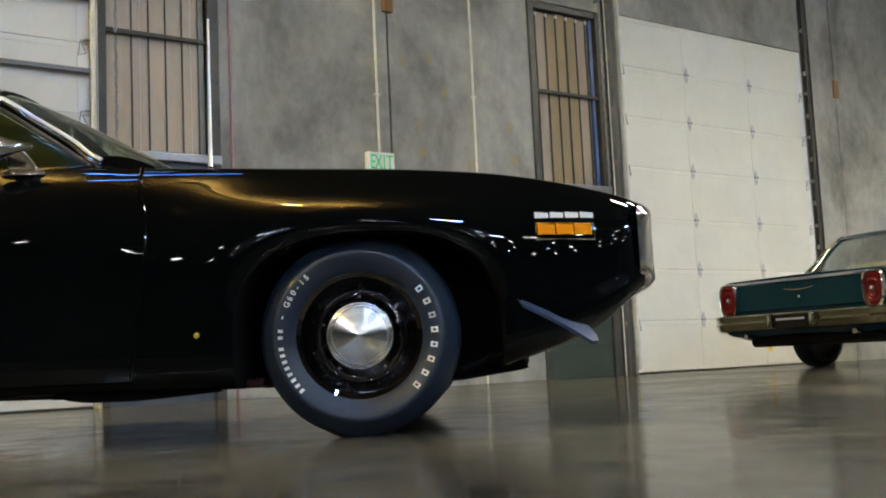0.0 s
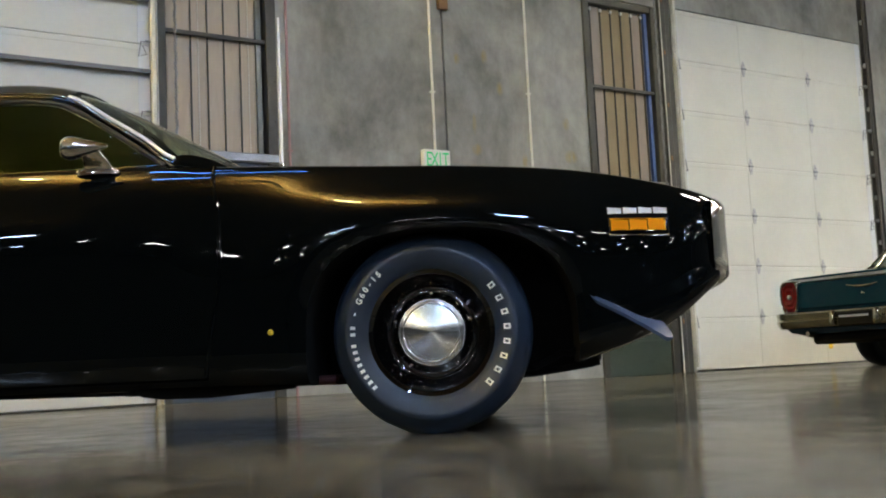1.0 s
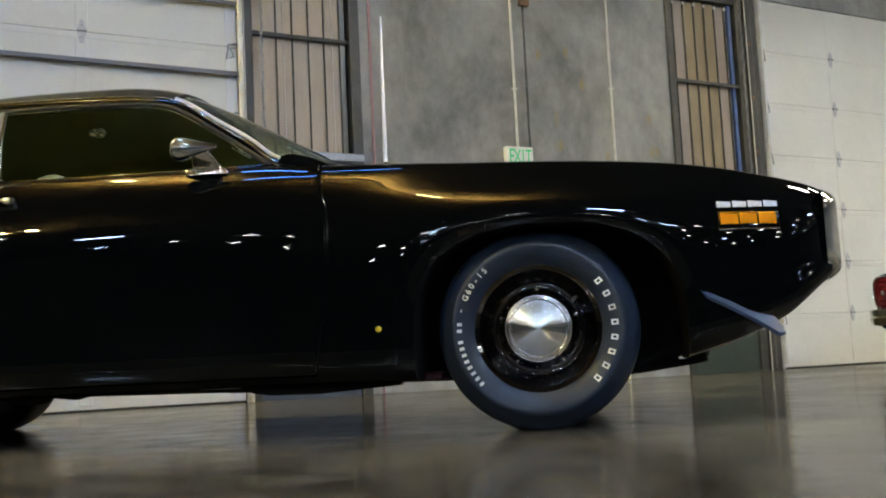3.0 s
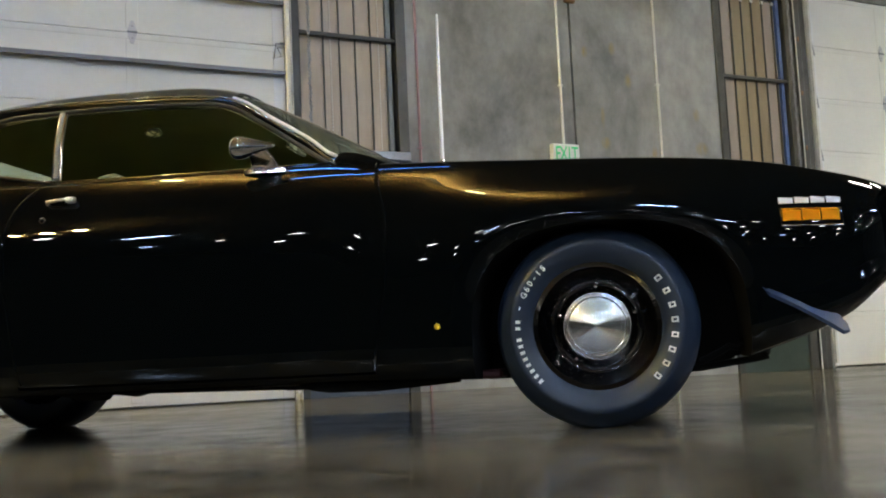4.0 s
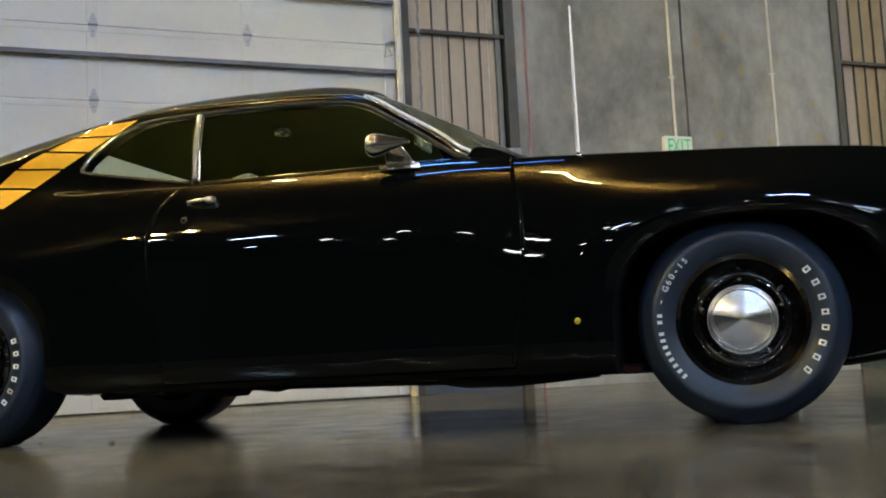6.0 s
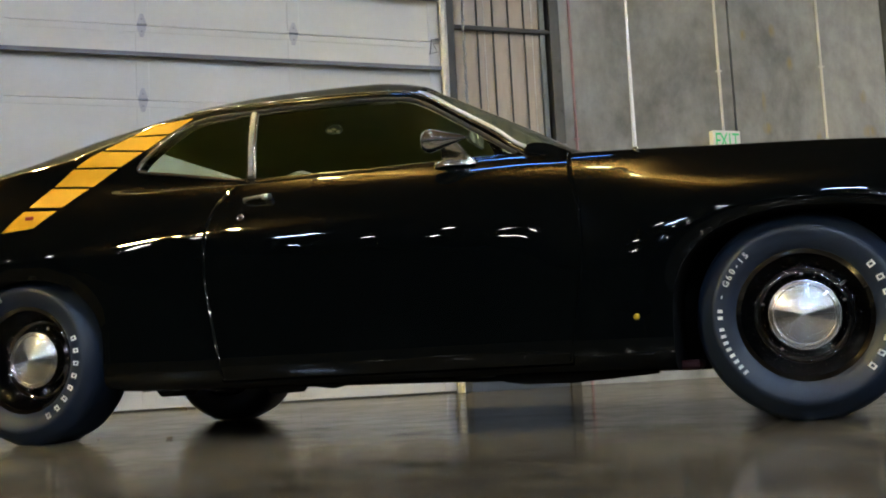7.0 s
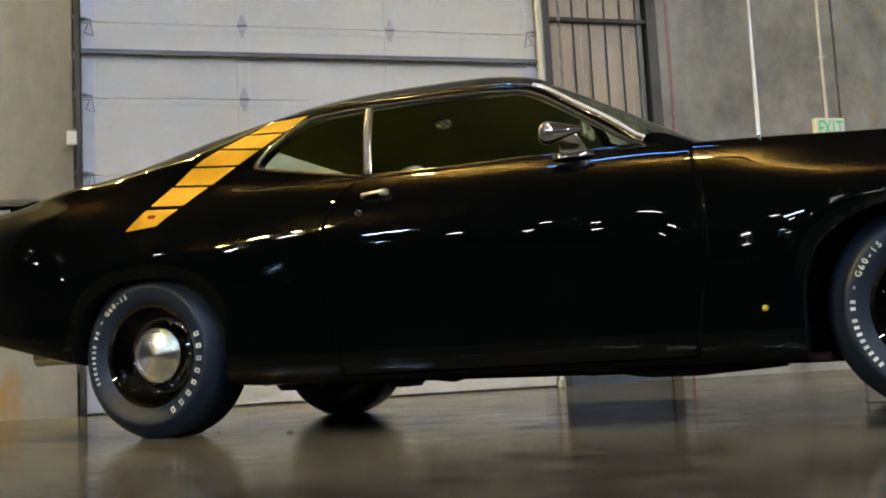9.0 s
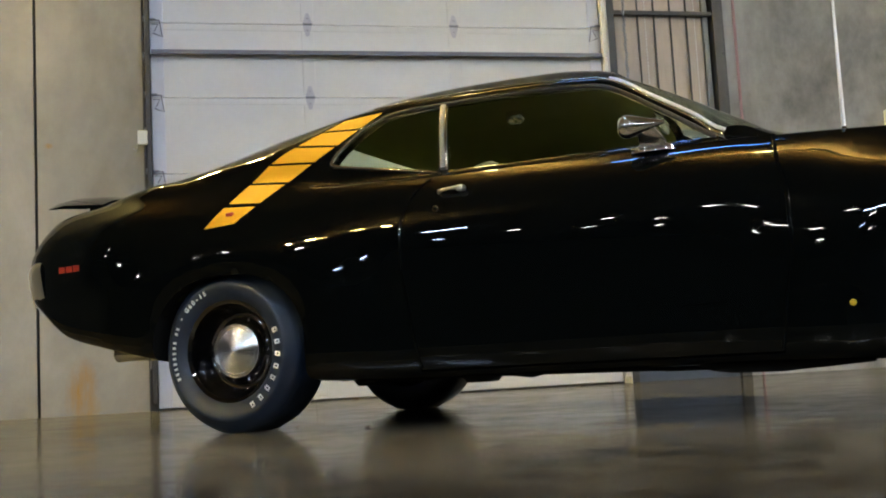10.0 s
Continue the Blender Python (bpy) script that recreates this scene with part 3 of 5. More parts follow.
# lamps: unseen rows of long high-bay fittings under the roof, which also throw some light up to the deck
KINDS = (("cool bluish white", COOL, 7.5, 0.1, 0.90, 0.06, 0.04), ("warm white fill", (1.0, 0.85, 0.50), 4.7, 0.05, 1.2, 0.20, 0.06), ("white", (0.94, 0.95, 0.90), 4.2, 0.04, 0.30, 0.05, 0.02), ("bluish white", (0.36, 0.58, 1.0), 11.0, 0.05, 0.55, 0.06, 0.03), ("cream white fill", (1.0, 0.95, 0.80), 2.9, 0.05, 1.2, 0.20, 0.06), ("warm, with a strong uplight", (1.0, 0.88, 0.38), 2.6, 20.0, 0.13, 0.06, 0.02), ("deep blue", (0.10, 0.34, 1.0), 1.2, 0.0, 1.2, 0.03, 0.02), ("small bluish", (0.5, 0.7, 1.0), 5.5, 0.0, 0.30, 0.05, 0.02), ("soft yellow", (1.0, 0.76, 0.25), 62.0, 0.05, 0.09, 0.10, 0.06), ("short deep blue", (0.10, 0.34, 1.0), 1.2, 0.0, 0.6, 0.03, 0.02))
parts_of = []
for label, colour, down, up, h, d, tall in KINDS:
    lit = glowing("lamp_" + label.replace(" ", "_"), colour, LAMP_POWER * down)
    glow = glowing("uplight_" + label.replace(" ", "_"), colour, LAMP_POWER * up)
    hu = h if up < 1 else 0.95
    case = boxed(-hu - 0.05, hu + 0.05, -d - 0.03, d + 0.03, 0.12, 0.18, bevel=0.02)
    if tall == 0.06:  # side skirts added to the broad fittings shade the upper walls
        for s in (-1, 1):
            box(case, -h - 0.04, h + 0.04, *sorted((s * (d + 0.012), s * (d + 0.026))), -0.12, 0.125)
    parts_of.append((("lamp_housing", mesh_of("lamp_housing", case, LAMP_CASE)),
                     ("diffuser", mesh_of("diffuser", boxed(-h, h, -d, d, 0.118 - tall, 0.118, bevel=0.02), lit)),
                     ("uplight", mesh_of("uplight", boxed(-hu, hu, -d, d, 0.182, 0.20), glow))))
# Yellow at 5.35, cream, warm and x=9 cool lamps are added wall fill.
rows = ((-0.5, 7.9, 4, (10.0, 21.0)), (-2.5, 7.9, 4, (7.0, 14.0)), (5.35, 7.9, 8, (-7.2, -6.3, -5.4)), (-3.3, 7.9, 8, (-15.4, -14.3, -13.2)), (-2.0, 7.2, 2, (-22.8, -18.1)), (2.2, 7.2, 2, (-22.6, -32.6)), (-4.5, 7.2, 2, (-16.5,)), (-2.0, 7.9, 1, (12.0,)), (-8.5, 7.9, 4, (13.0,)), (-6.8, 7.7, 3, (-2.9,)), (0.8, 7.7, 6, (-2.0,)), (2.0, 7.7, 9, (-1.7,)), (-9.5, 7.6, 0, (3.0, 9.0)), (-7.0, 6.6, 0, (-17.0,)), (-15.0, 7.0, 0, (-15.0, -5.0)))
spots = [(x, y, z, tint, 0.0) for y, z, tint, xs in rows for x in xs]
# a row of uplighters over the coupe that warm the timber deck above them
spots += [(-2.6, -1.25, 7.93, 5, -60.0), (-3.95, 2.25, 7.93, 5, -60.0)]
# a grid of small far ones
for i in range(11):
    for j in range(4):
        spots.append((-29.0 + 4.6 * i + 1.3 * (j % 2), -13.5 - 5.2 * j, 7.2, 7 if (i + 2 * j) % 5 == 0 else 2, 0.0))
for x, y, z, tint, turn in spots:
    lamp = thing("ceiling_lamp", "unseen high-bay ceiling lamp, lit, " + KINDS[tint][0], "ceiling lamp", group="ceiling lamps", at=(x, y, z), turn=turn)
    for nm, me in parts_of[tint]:
        o = new(nm, me)
        o.parent = lamp
    part("rod", boxed(-0.01, 0.01, -0.01, 0.01, 0.18, TOP - z), LAMP_CASE, lamp)


# ---- the black coupe ----
car = thing("coupe_car", "glossy black two-door muscle coupe with orange roof-pillar stripes on steel wheels", "car", at=(-0.649, 1.575, 0.0), turn=-36.9)
AXLE_F, AXLE_R, HUB_Z = 1.465, -1.465, 0.335

# half width, shoulder (y, z), lower edge, at stations along the car
half_width = smooth_curve([(-2.66, 0.815), (-2.58, 0.86), (-2.40, 0.912), (-2.05, 0.962), (-1.46, 0.985), (-0.6, 0.992), (0.2, 0.992), (0.95, 0.985), (1.46, 0.985), (1.9, 0.965), (2.1, 0.94), (2.27, 0.895), (2.38, 0.845), (2.44, 0.80)])
lower_edge = smooth_curve([(-2.66, 0.62), (-2.56, 0.56), (-2.36, 0.435), (-2.15, 0.385), (-1.87, 0.325), (-1.46, 0.24), (-1.0, 0.20), (-0.5, 0.19), (0.3, 0.19), (1.0, 0.185), (1.5, 0.18), (1.80, 0.195), (2.095, 0.265), (2.27, 0.335), (2.40, 0.43), (2.44, 0.46)])
shoulder = smooth_curve([(-2.66, 0.70, 0.935), (-2.60, 0.735, 0.972), (-2.5, 0.775, 0.998), (-2.35, 0.80, 1.014), (-2.05, 0.84, 1.025), (-1.7, 0.87, 1.00), (-1.3, 0.885, 0.965), (-0.9, 0.885, 0.962), (-0.5, 0.885, 0.952), (0.0, 0.885, 0.946), (0.5, 0.88, 0.942), (0.8, 0.875, 0.932), (1.05, 0.868, 0.921), (1.22, 0.856, 0.913), (1.6, 0.842, 0.894), (1.9, 0.836, 0.867), (2.08, 0.826, 0.839), (2.27, 0.80, 0.798), (2.40, 0.755, 0.766), (2.44, 0.73, 0.752)])
# roof rail (y, z) and middle height; ahead of and behind the cabin they lie in the hood and the deck
rail = smooth_curve([(-2.66, 0.42, 0.95), (-2.5, 0.50, 1.012), (-2.35, 0.55, 1.03), (-2.15, 0.60, 1.06), (-1.95, 0.63, 1.095), (-1.7, 0.645, 1.155), (-1.4, 0.655, 1.225), (-1.15, 0.668, 1.268), (-0.9, 0.685, 1.296), (-0.6, 0.692, 1.306), (-0.2, 0.69, 1.299), (0.05, 0.685, 1.283), (0.15, 0.687, 1.258), (0.30, 0.722, 1.160), (0.45, 0.762, 1.060), (0.57, 0.80, 0.972), (0.70, 0.66, 0.962), (0.9, 0.58, 0.955), (1.5, 0.56, 0.916), (2.1, 0.52, 0.852), (2.4, 0.48, 0.785), (2.44, 0.46, 0.768)])
middle = smooth_curve([(-2.66, 0.955), (-2.5, 1.02), (-2.3, 1.025), (-2.05, 1.035), (-1.85, 1.055), (-1.6, 1.115), (-1.3, 1.225), (-1.0, 1.345), (-0.8, 1.395), (-0.4, 1.416), (-0.1, 1.412), (0.06, 1.388), (0.2, 1.332), (0.4, 1.230), (0.6, 1.118), (0.76, 1.022), (0.88, 0.975), (1.1, 0.962), (1.6, 0.93), (2.1, 0.868), (2.4, 0.798), (2.44, 0.778)])
SPAN = 7


def section(u, shrink=0.0):
    """Half cross-section of the coupe at u, from the keel over the side and the roof to the middle."""
    w, zb, (ys, zs), (yr, zr), zt = half_width(u)[0], lower_edge(u)[0], shoulder(u), rail(u), middle(u)[0]
    h = min(1.0, (zs - zb) / 0.6)
    zm = zb + 0.5 * (zs - 0.235 * h - zb)
    belt_y, belt_z = ys - 0.035, zs + 0.012
    cabin = min(max((zr - zs - 0.05) / 0.15, 0), 1)
    bend = (w - ys) / 0.105  # a soft crease runs along the side, above it the skin leans in
    keys = [(0, zb + 0.02), (w - 0.055, zb), (w - 0.012, zb + 0.024 * h), (w, zb + 0.045 * h + 0.12 * (zm - zb - 0.045 * h)), (w - 0.004, zm), (w - 0.008 * bend, zs - 0.225 * h), (w - 0.018 * bend, zs - 0.172 * h), (w - 0.045 * bend, zs - 0.095 * h), (ys, zs)]
    if u < -0.95:  # the side flows up into the roof pillar
        k = min((-0.95 - u) / 0.30, 1) * min(max((u + 2.25) / 0.35, 0), 1)
        belt_y, belt_z = ys - 0.035 - 0.008 * k, zs + 0.012 + 0.06 * k
    q = 0.5
    full = min(max((-1.0 - u) / 0.3, 0), 1) * min(max((u + 2.3) / 0.3, 0), 1)  # the roof pillar is rounder
    keys += [(belt_y, belt_z), (belt_y + q * (yr - belt_y) + 0.012 * cabin + 0.045 * full, belt_z + q * (zr - belt_z)), (belt_y + 0.88 * (yr - belt_y) + 0.005 * cabin + 0.032 * full, belt_z + 0.88 * (zr - belt_z)), (yr, zr)]
    crown = zt - zr
    keys += [(yr - 0.025, zr + max(0.16 * crown, -0.004)), (yr * 0.86, zr + 0.52 * crown), (yr * 0.5, zr + 0.90 * crown), (0, zt)]
    return spline(keys, SPAN)


# crest of the swelling round each wheel opening: centre (u, z), half length, half height, squareness, swell
ARCHES = ((1.505, 0.335, 0.500, 0.384, 2.5, 0.028), (-1.435, 0.325, 0.440, 0.372, 2.3, 0.022))


def flare(u, y, z):
    """Swelling round the wheel openings: it rises softly from the side to the crest, then rolls back in to the lip."""
    if y < 0.7 or z > 0.90:
        return y
    for c, zc, a, h, n, amount in ARCHES:
        r = (abs((u - c) / a) ** n + (max(z - zc, 0) / h) ** n) ** (1 / n)
        if r >= 1:
            level = min(abs((u - c) / a) ** n / r ** n, 1)  # ahead of and behind the wheel it fades over a longer way
            t = min((r - 1) / (0.46 + 0.55 * level), 1)
            y += amount * (1 - t) ** 2 * (1 + 2 * t)
        else:
            y += amount * (1 - 0.6 * min((1 - r) / 0.13, 1) ** 2)
    return y


def side_y(u, z):
    """Half width of the body's side at height z."""
    s = section(u)
    for a, c in zip(s[SPAN:SPAN * 13], s[SPAN + 1:]):
        if a[1] <= z <= c[1]:
            return flare(u, a[0] + (c[0] - a[0]) * (z - a[1]) / max(c[1] - a[1], 1e-6), z)
    return s[SPAN * 4][0]


def hull(bm, us, inset=0.0, floor_z=None, index=0):
    """The closed solid of the coupe between the stations us, or one smaller by inset."""
    rings = []
    for u in us:
        half = section(u)
        pts = []
        for y, z in half:
            if inset:
                n = 1 - inset / max(y, 0.3)
                y, z = y * n, z - inset * (0.9 if z > 0.9 else 0.2)
            else:
                y = flare(u, y, z)
            pts.append((y, max(z, floor_z) if floor_z else z))
        if floor_z:
            for k in range(1, SPAN * 6):
                pts[k] = (pts[k][0], max(pts[k][1], floor_z + 0.0005 * k))
        ring = [bm.verts.new((u, y, z)) for y, z in pts] + [bm.verts.new((u, -y, z)) for y, z in pts[-2:0:-1]]
        rings.append(ring)
    n = len(rings[0])
    for a, c in zip(rings, rings[1:]):
        for k in range(n):
            f = bm.faces.new((a[k], a[(k + 1) % n], c[(k + 1) % n], c[k]))
            f.material_index = index
    for r in (rings[0][::-1], rings[-1]):
        m = len(r)
        mid = bm.verts.new(sum((v.co for v in r), Vector()) / m)
        for k in range(m):
            bm.faces.new((r[k], r[(k + 1) % m], mid)).material_index = index
    bmesh.ops.recalc_face_normals(bm, faces=bm.faces[:])
    return bm


def prism(outline, y0, y1, index=1):
    """A closed solid over a (u, z) outline, from y0 to y1."""
    bm = bmesh.new()
    a = [bm.verts.new((u, y0, z)) for u, z in outline]
    c = [bm.verts.new((u, y1, z)) for u, z in outline]
    bm.faces.new(a), bm.faces.new(c[::-1])
    for k in range(len(a)):
        bm.faces.new((a[k], a[(k + 1) % len(a)], c[(k + 1) % len(a)], c[k]))
    for f in bm.faces:
        f.material_index = index
    bmesh.ops.recalc_face_normals(bm, faces=bm.faces[:])
    return bm


def round_outline(points, n=6):
    pts = spline(list(points) + [points[0]], n)
    return [(p[0], p[1]) for p in pts[:-1]]


COATS = [PAINT, LINER, UNDER]


def cutter(bm):
    return new("cutter", mesh_of("cutter", bm, COATS))


def steps(a, c, n):
    return [a + (c - a) * k / n for k in range(n + 1)]


body = part("body", hull(bmesh.new(), steps(-2.66, -2.4, 8) + steps(-2.37, -0.99, 72) + steps(-0.97, 0.56, 44) + steps(0.565, 0.9, 16) + steps(0.92, 2.3, 78) + steps(2.32, 2.44, 6)), COATS, car, "glossy black paint")


def window_outline(grow=0.0):
    """Side glass outline in (u, z)."""
    base = [(0.525, 0.972), (0.30, 1.125), (0.14, 1.222), (0.07, 1.243), (-0.05, 1.252), (-0.45, 1.262), (-0.80, 1.252), (-0.87, 1.215), (-0.985, 1.105), (-0.995, 1.07), (-0.95, 1.055), (-0.60, 0.995), (-0.45, 0.985), (0.1, 0.972)]
    cu, cz = -0.25, 1.11
    out = []
    for u, z in base:
        d = math.hypot(u - cu, z - cz)
        out.append((u + (u - cu) / d * grow, z + (z - cz) / d * grow))
    return out


def arch_outline(arch, inner, low):
    """A wheel opening that follows its crest, a lip's width inside it."""
    c, zc, a, h, n, _ = arch
    a, h = a * inner, h * inner
    pts = []
    for k in range(41):
        t = math.pi * k / 40
        x, y = math.cos(t), math.sin(t)
        pts.append((c + a * math.copysign(abs(x) ** (2 / n), x), zc + h * y ** (2 / n)))
    return pts + [(c - a, low), (c + a, low)]


# door opening: curved front and rear edges
def door_edge(z, front, gap):
    e = smooth_curve([(0.19, 0.725), (0.39, 0.757), (0.58, 0.783), (0.73, 0.780), (0.85, 0.752), (0.99, 0.735)] if front else [(0.19, -0.56), (0.53, -0.622), (0.60, -0.634), (0.72, -0.634), (0.85, -0.607), (0.92, -0.557), (0.99, -0.48)])(z)[0]
    return e + (gap if front else -gap)


def door_solid(side, gap, z0, z1, lift, sink, index):
    bm = bmesh.new()
    nu, nz = 26, 22
    grids = []
    for off in (lift, -sink):
        g = []
        for j in range(nz + 1):
            z = z0 - gap + (z1 - z0 + gap) * j / nz
            f, r = door_edge(z, True, gap), door_edge(z, False, gap)
            g.append([bm.verts.new((r + (f - r) * i / nu, side * (side_y(r + (f - r) * i / nu, z) + off), z)) for i in range(nu + 1)])
        grids.append(g)
    a, c = grids
    for j in range(nz):
        for i in range(nu):
            bm.faces.new((a[j][i], a[j][i + 1], a[j + 1][i + 1], a[j + 1][i]))
            bm.faces.new((c[j][i], c[j + 1][i], c[j + 1][i + 1], c[j][i + 1]))
    for j in range(nz):
        for i in (0, nu):
            bm.faces.new((a[j][i], a[j + 1][i], c[j + 1][i], c[j][i]))
    for i in range(nu):
        for j in (0, nz):
            bm.faces.new((a[j][i], c[j][i], c[j][i + 1], a[j][i + 1]))
    for f in bm.faces:
        f.material_index = index
    bmesh.ops.recalc_face_normals(bm, faces=bm.faces[:])
    return bm


cuts = [cutter(hull(bmesh.new(), steps(-1.72, 0.60, 40), 0.045, 0.36, 1))]
for s in (-1, 1):
    ys = sorted((s * 0.62, s * 1.2))
    cuts.append(cutter(prism(round_outline(window_outline(0.012), 4), *ys, 0)))
    ya = sorted((s * 0.56, s * 1.2))
    cuts.append(cutter(prism(arch_outline(ARCHES[0], 0.885, 0.05), *ya, 2)))
    cuts.append(cutter(prism(arch_outline(ARCHES[1], 0.86, 0.05), *ya, 2)))
    cuts.append(cutter(door_solid(s, 0.004, 0.214, 0.945, 0.05, 0.030, 0)))


def glass_opening(rows, y_of, lift, sink):
    """A slab following the roof surface between cross-lines, for the front and rear glass."""
    bm = bmesh.new()
    grids = []
    for off in (lift, -sink):
        g = []
        for t in rows:
            line = []
            for i in range(13):
                f = -1 + 2 * i / 12
                y = f * y_of(t)
                u = t[0] + (t[1] - t[0]) * (f * f)
                line.append(bm.verts.new((u + off * t[2], y, roof_z(u, abs(y)) + off)))
            g.append(line)
        grids.append(g)
    a, c = grids
    m, n = len(rows) - 1, 12
    for j in range(m):
        for i in range(n):
            bm.faces.new((a[j][i], a[j][i + 1], a[j + 1][i + 1], a[j + 1][i]))
            bm.faces.new((c[j][i], c[j + 1][i], c[j + 1][i + 1], c[j][i + 1]))
    for j in range(m):
        for i in (0, n):
            bm.faces.new((a[j][i], a[j + 1][i], c[j + 1][i], c[j][i]))
    for i in range(n):
        for j in (0, m):
            bm.faces.new((a[j][i], c[j][i], c[j][i + 1], a[j][i + 1]))
    bmesh.ops.recalc_face_normals(bm, faces=bm.faces[:])
    return bm


def roof_z(u, y):
    s = section(u)[SPAN * 8:]
    for a, c in zip(s, s[1:]):
        if c[0] <= y <= a[0]:
            return a[1] + (c[1] - a[1]) * (a[0] - y) / max(a[0] - c[0], 1e-6)
    return s[-1][1]


# each row: u in the middle, u at the ends, slope
FRONT = [(0.10 + (0.845 - 0.10) * k / 14, 0.135 + (0.565 - 0.135) * k / 14, 0.5) for k in range(15)]
REAR = [(-1.20 - 0.51 * k / 14, -1.19 - 0.49 * k / 14, -0.5) for k in range(15)]


def front_y(t):
    return rail(t[1])[0] - 0.035


def rear_y(t):
    return rail(t[1])[0] - 0.10


cuts.append(cutter(glass_opening(FRONT, front_y, 0.10, 0.10)))
cuts.append(cutter(glass_opening(REAR, rear_y, 0.10, 0.10)))
carve(body, cuts)

for s, side in ((-1, "near"), (1, "far")):
    bm = door_solid(s, -0.001, 0.216, 0.945, 0.0005, 0.022, 0)
    for front in (True, False):  # rolled edges
        tube(bm, [(door_edge(z, front, -0.004), s * (side_y(door_edge(z, front, -0.004), z) - 0.0040), z) for z in steps(0.225, 0.94, 30)], 0.0080, 10)
    door = part("door", bm, PAINT, car, smooth=32)
    # handle and lock
    bm = bmesh.new()
    hy = [s * (side_y(u, 0.877) + 0.0) for u in (-0.46, -0.34)]
    tube(bm, [(-0.478, hy[0], 0.874), (-0.470, hy[0] + s * 0.020, 0.880), (-0.43, hy[0] + s * 0.026, 0.883), (-0.395, hy[1] + s * 0.026, 0.885)], [0.006, 0.0065, 0.006, 0.006], 10)
    box(bm, -0.398, -0.368, *sorted((hy[1] - s * 0.005, hy[1] + s * 0.030)), 0.872, 0.894, bevel=0.005, seg=2)
    part("door_handle", bm, HANDLE, door, "chrome handle", smooth=60)
    bm = lathe(bmesh.new(), [(0, 0.0), (0.006, 0.0), (0.007, -0.006), (0.011, -0.008), (0.014, -0.004), (0.014, 0.012)], 20)
    bm.transform(Matrix.Translation((-0.483, s * (side_y(-0.483, 0.81) - 0.002), 0.812)) @ Matrix.Rotation(0 if s < 0 else math.pi, 4, "Z"))
    part("door_lock", bm, CHROME, door, "chrome lock", smooth=50)

# side glass with bright edge trim and the post between the two panes
def glass_y(u, z):
    return side_y(u, z) - 0.014


for s in (-1, 1):
    outline = round_outline(window_outline(0.008), 4)
    for ua, ub, nm in ((-1.1, -0.521, "quarter_glass"), (-0.519, 0.6, "door_glass")):
        bm = bmesh.new()
        cols = []
        for i in range(25):
            u = ua + (ub - ua) * i / 24
            zs = []
            for p, q in zip(outline, outline[1:] + outline[:1]):
                if (p[0] - u) * (q[0] - u) < 0:
                    zs.append(p[1] + (q[1] - p[1]) * (u - p[0]) / (q[0] - p[0]))
            if len(zs) >= 2:
                lo, hi = min(zs), max(zs)
                cols.append([(u, s * (glass_y(u, lo + (hi - lo) * j / 8)), lo + (hi - lo) * j / 8) for j in range(9)])
        front = [[bm.verts.new(p) for p in c] for c in cols]
        back = [[bm.verts.new((p[0], p[1] - s * 0.004, p[2])) for p in c] for c in cols]
        for g in (front, back):
            for a, c in zip(g, g[1:]):
                for j in range(8):
                    bm.faces.new((a[j], a[j + 1], c[j + 1], c[j]))
        for a, c in ((front[0], back[0]), (front[-1], back[-1])):
            for j in range(8):
                bm.faces.new((a[j], a[j + 1], c[j + 1], c[j]))
        for j in (0, 8):
            for a, c, d, e in zip(front, front[1:], back, back[1:]):
                bm.faces.new((a[j], c[j], e[j], d[j]))
        bmesh.ops.recalc_face_normals(bm, faces=bm.faces[:])
        pane = part(nm, bm, SIDE_GLASS, car, "green tinted glass", smooth=40)
        pane.visible_shadow = False
    post = [(-0.499 - 0.036 * k / 6, s * (side_y(-0.52, 0.985 + 0.275 * k / 6) - 0.002), 0.985 + 0.275 * k / 6) for k in range(7)]
    wp = part("window_post", tube(bmesh.new(), post, 0.015, 12), STRUT, car, "dull metal window post", smooth=60)
    for e in (-0.013, 0.013):
        part("post_edge", tube(bmesh.new(), [(u + e, y + s * 0.008, z) for u, y, z in post], 0.0045, 8), CHROME, wp, "bright edge of the post", smooth=60)
    # bright moulding along the roof rail, down the windscreen pillar and round the quarter glass
    line = [(u, s * (rail(u)[0] + 0.012), rail(u)[1] + 0.001) for u in steps(-0.86, 0.06, 18)] + [(u, s * (rail(u)[0] + 0.010), rail(u)[1] + 0.004) for u in steps(0.09, 0.565, 14)]
    part("roof_rail_moulding", tube(bmesh.new(), line, 0.0045, 8), CHROME, car, "bright metal drip moulding", smooth=60)
    grown = window_outline(0.016)
    top = [p for p in spline(grown[0:8], 4)]
    part("window_seal", tube(bmesh.new(), [(p[0], s * (side_y(p[0], p[1]) - 0.004), p[1]) for p in top], 0.009, 8), SEAL, car, "black rubber seal", smooth=60)
    inner = [p for p in spline(window_outline(0.002)[0:7], 4)]
    part("glass_frame", tube(bmesh.new(), [(p[0], s * (side_y(p[0], p[1]) - 0.012), p[1]) for p in inner], 0.0035, 6), CHROME, car, "thin bright glass edge", smooth=60)
    rear = [p for p in spline(grown[6:11], 4)]
    part("quarter_moulding", tube(bmesh.new(), [(p[0], s * (side_y(p[0], p[1]) + 0.002), p[1]) for p in rear], 0.008, 8), CHROME, car, "bright quarter window moulding", smooth=60)
    sill = [p for p in spline([grown[10], grown[11], (-0.52, 0.972)], 4)]
    part("sill_moulding", tube(bmesh.new(), [(p[0], s * (side_y(p[0], p[1]) + 0.001), p[1]) for p in sill], 0.006, 8), CHROME, car, "bright window sill moulding", smooth=60)

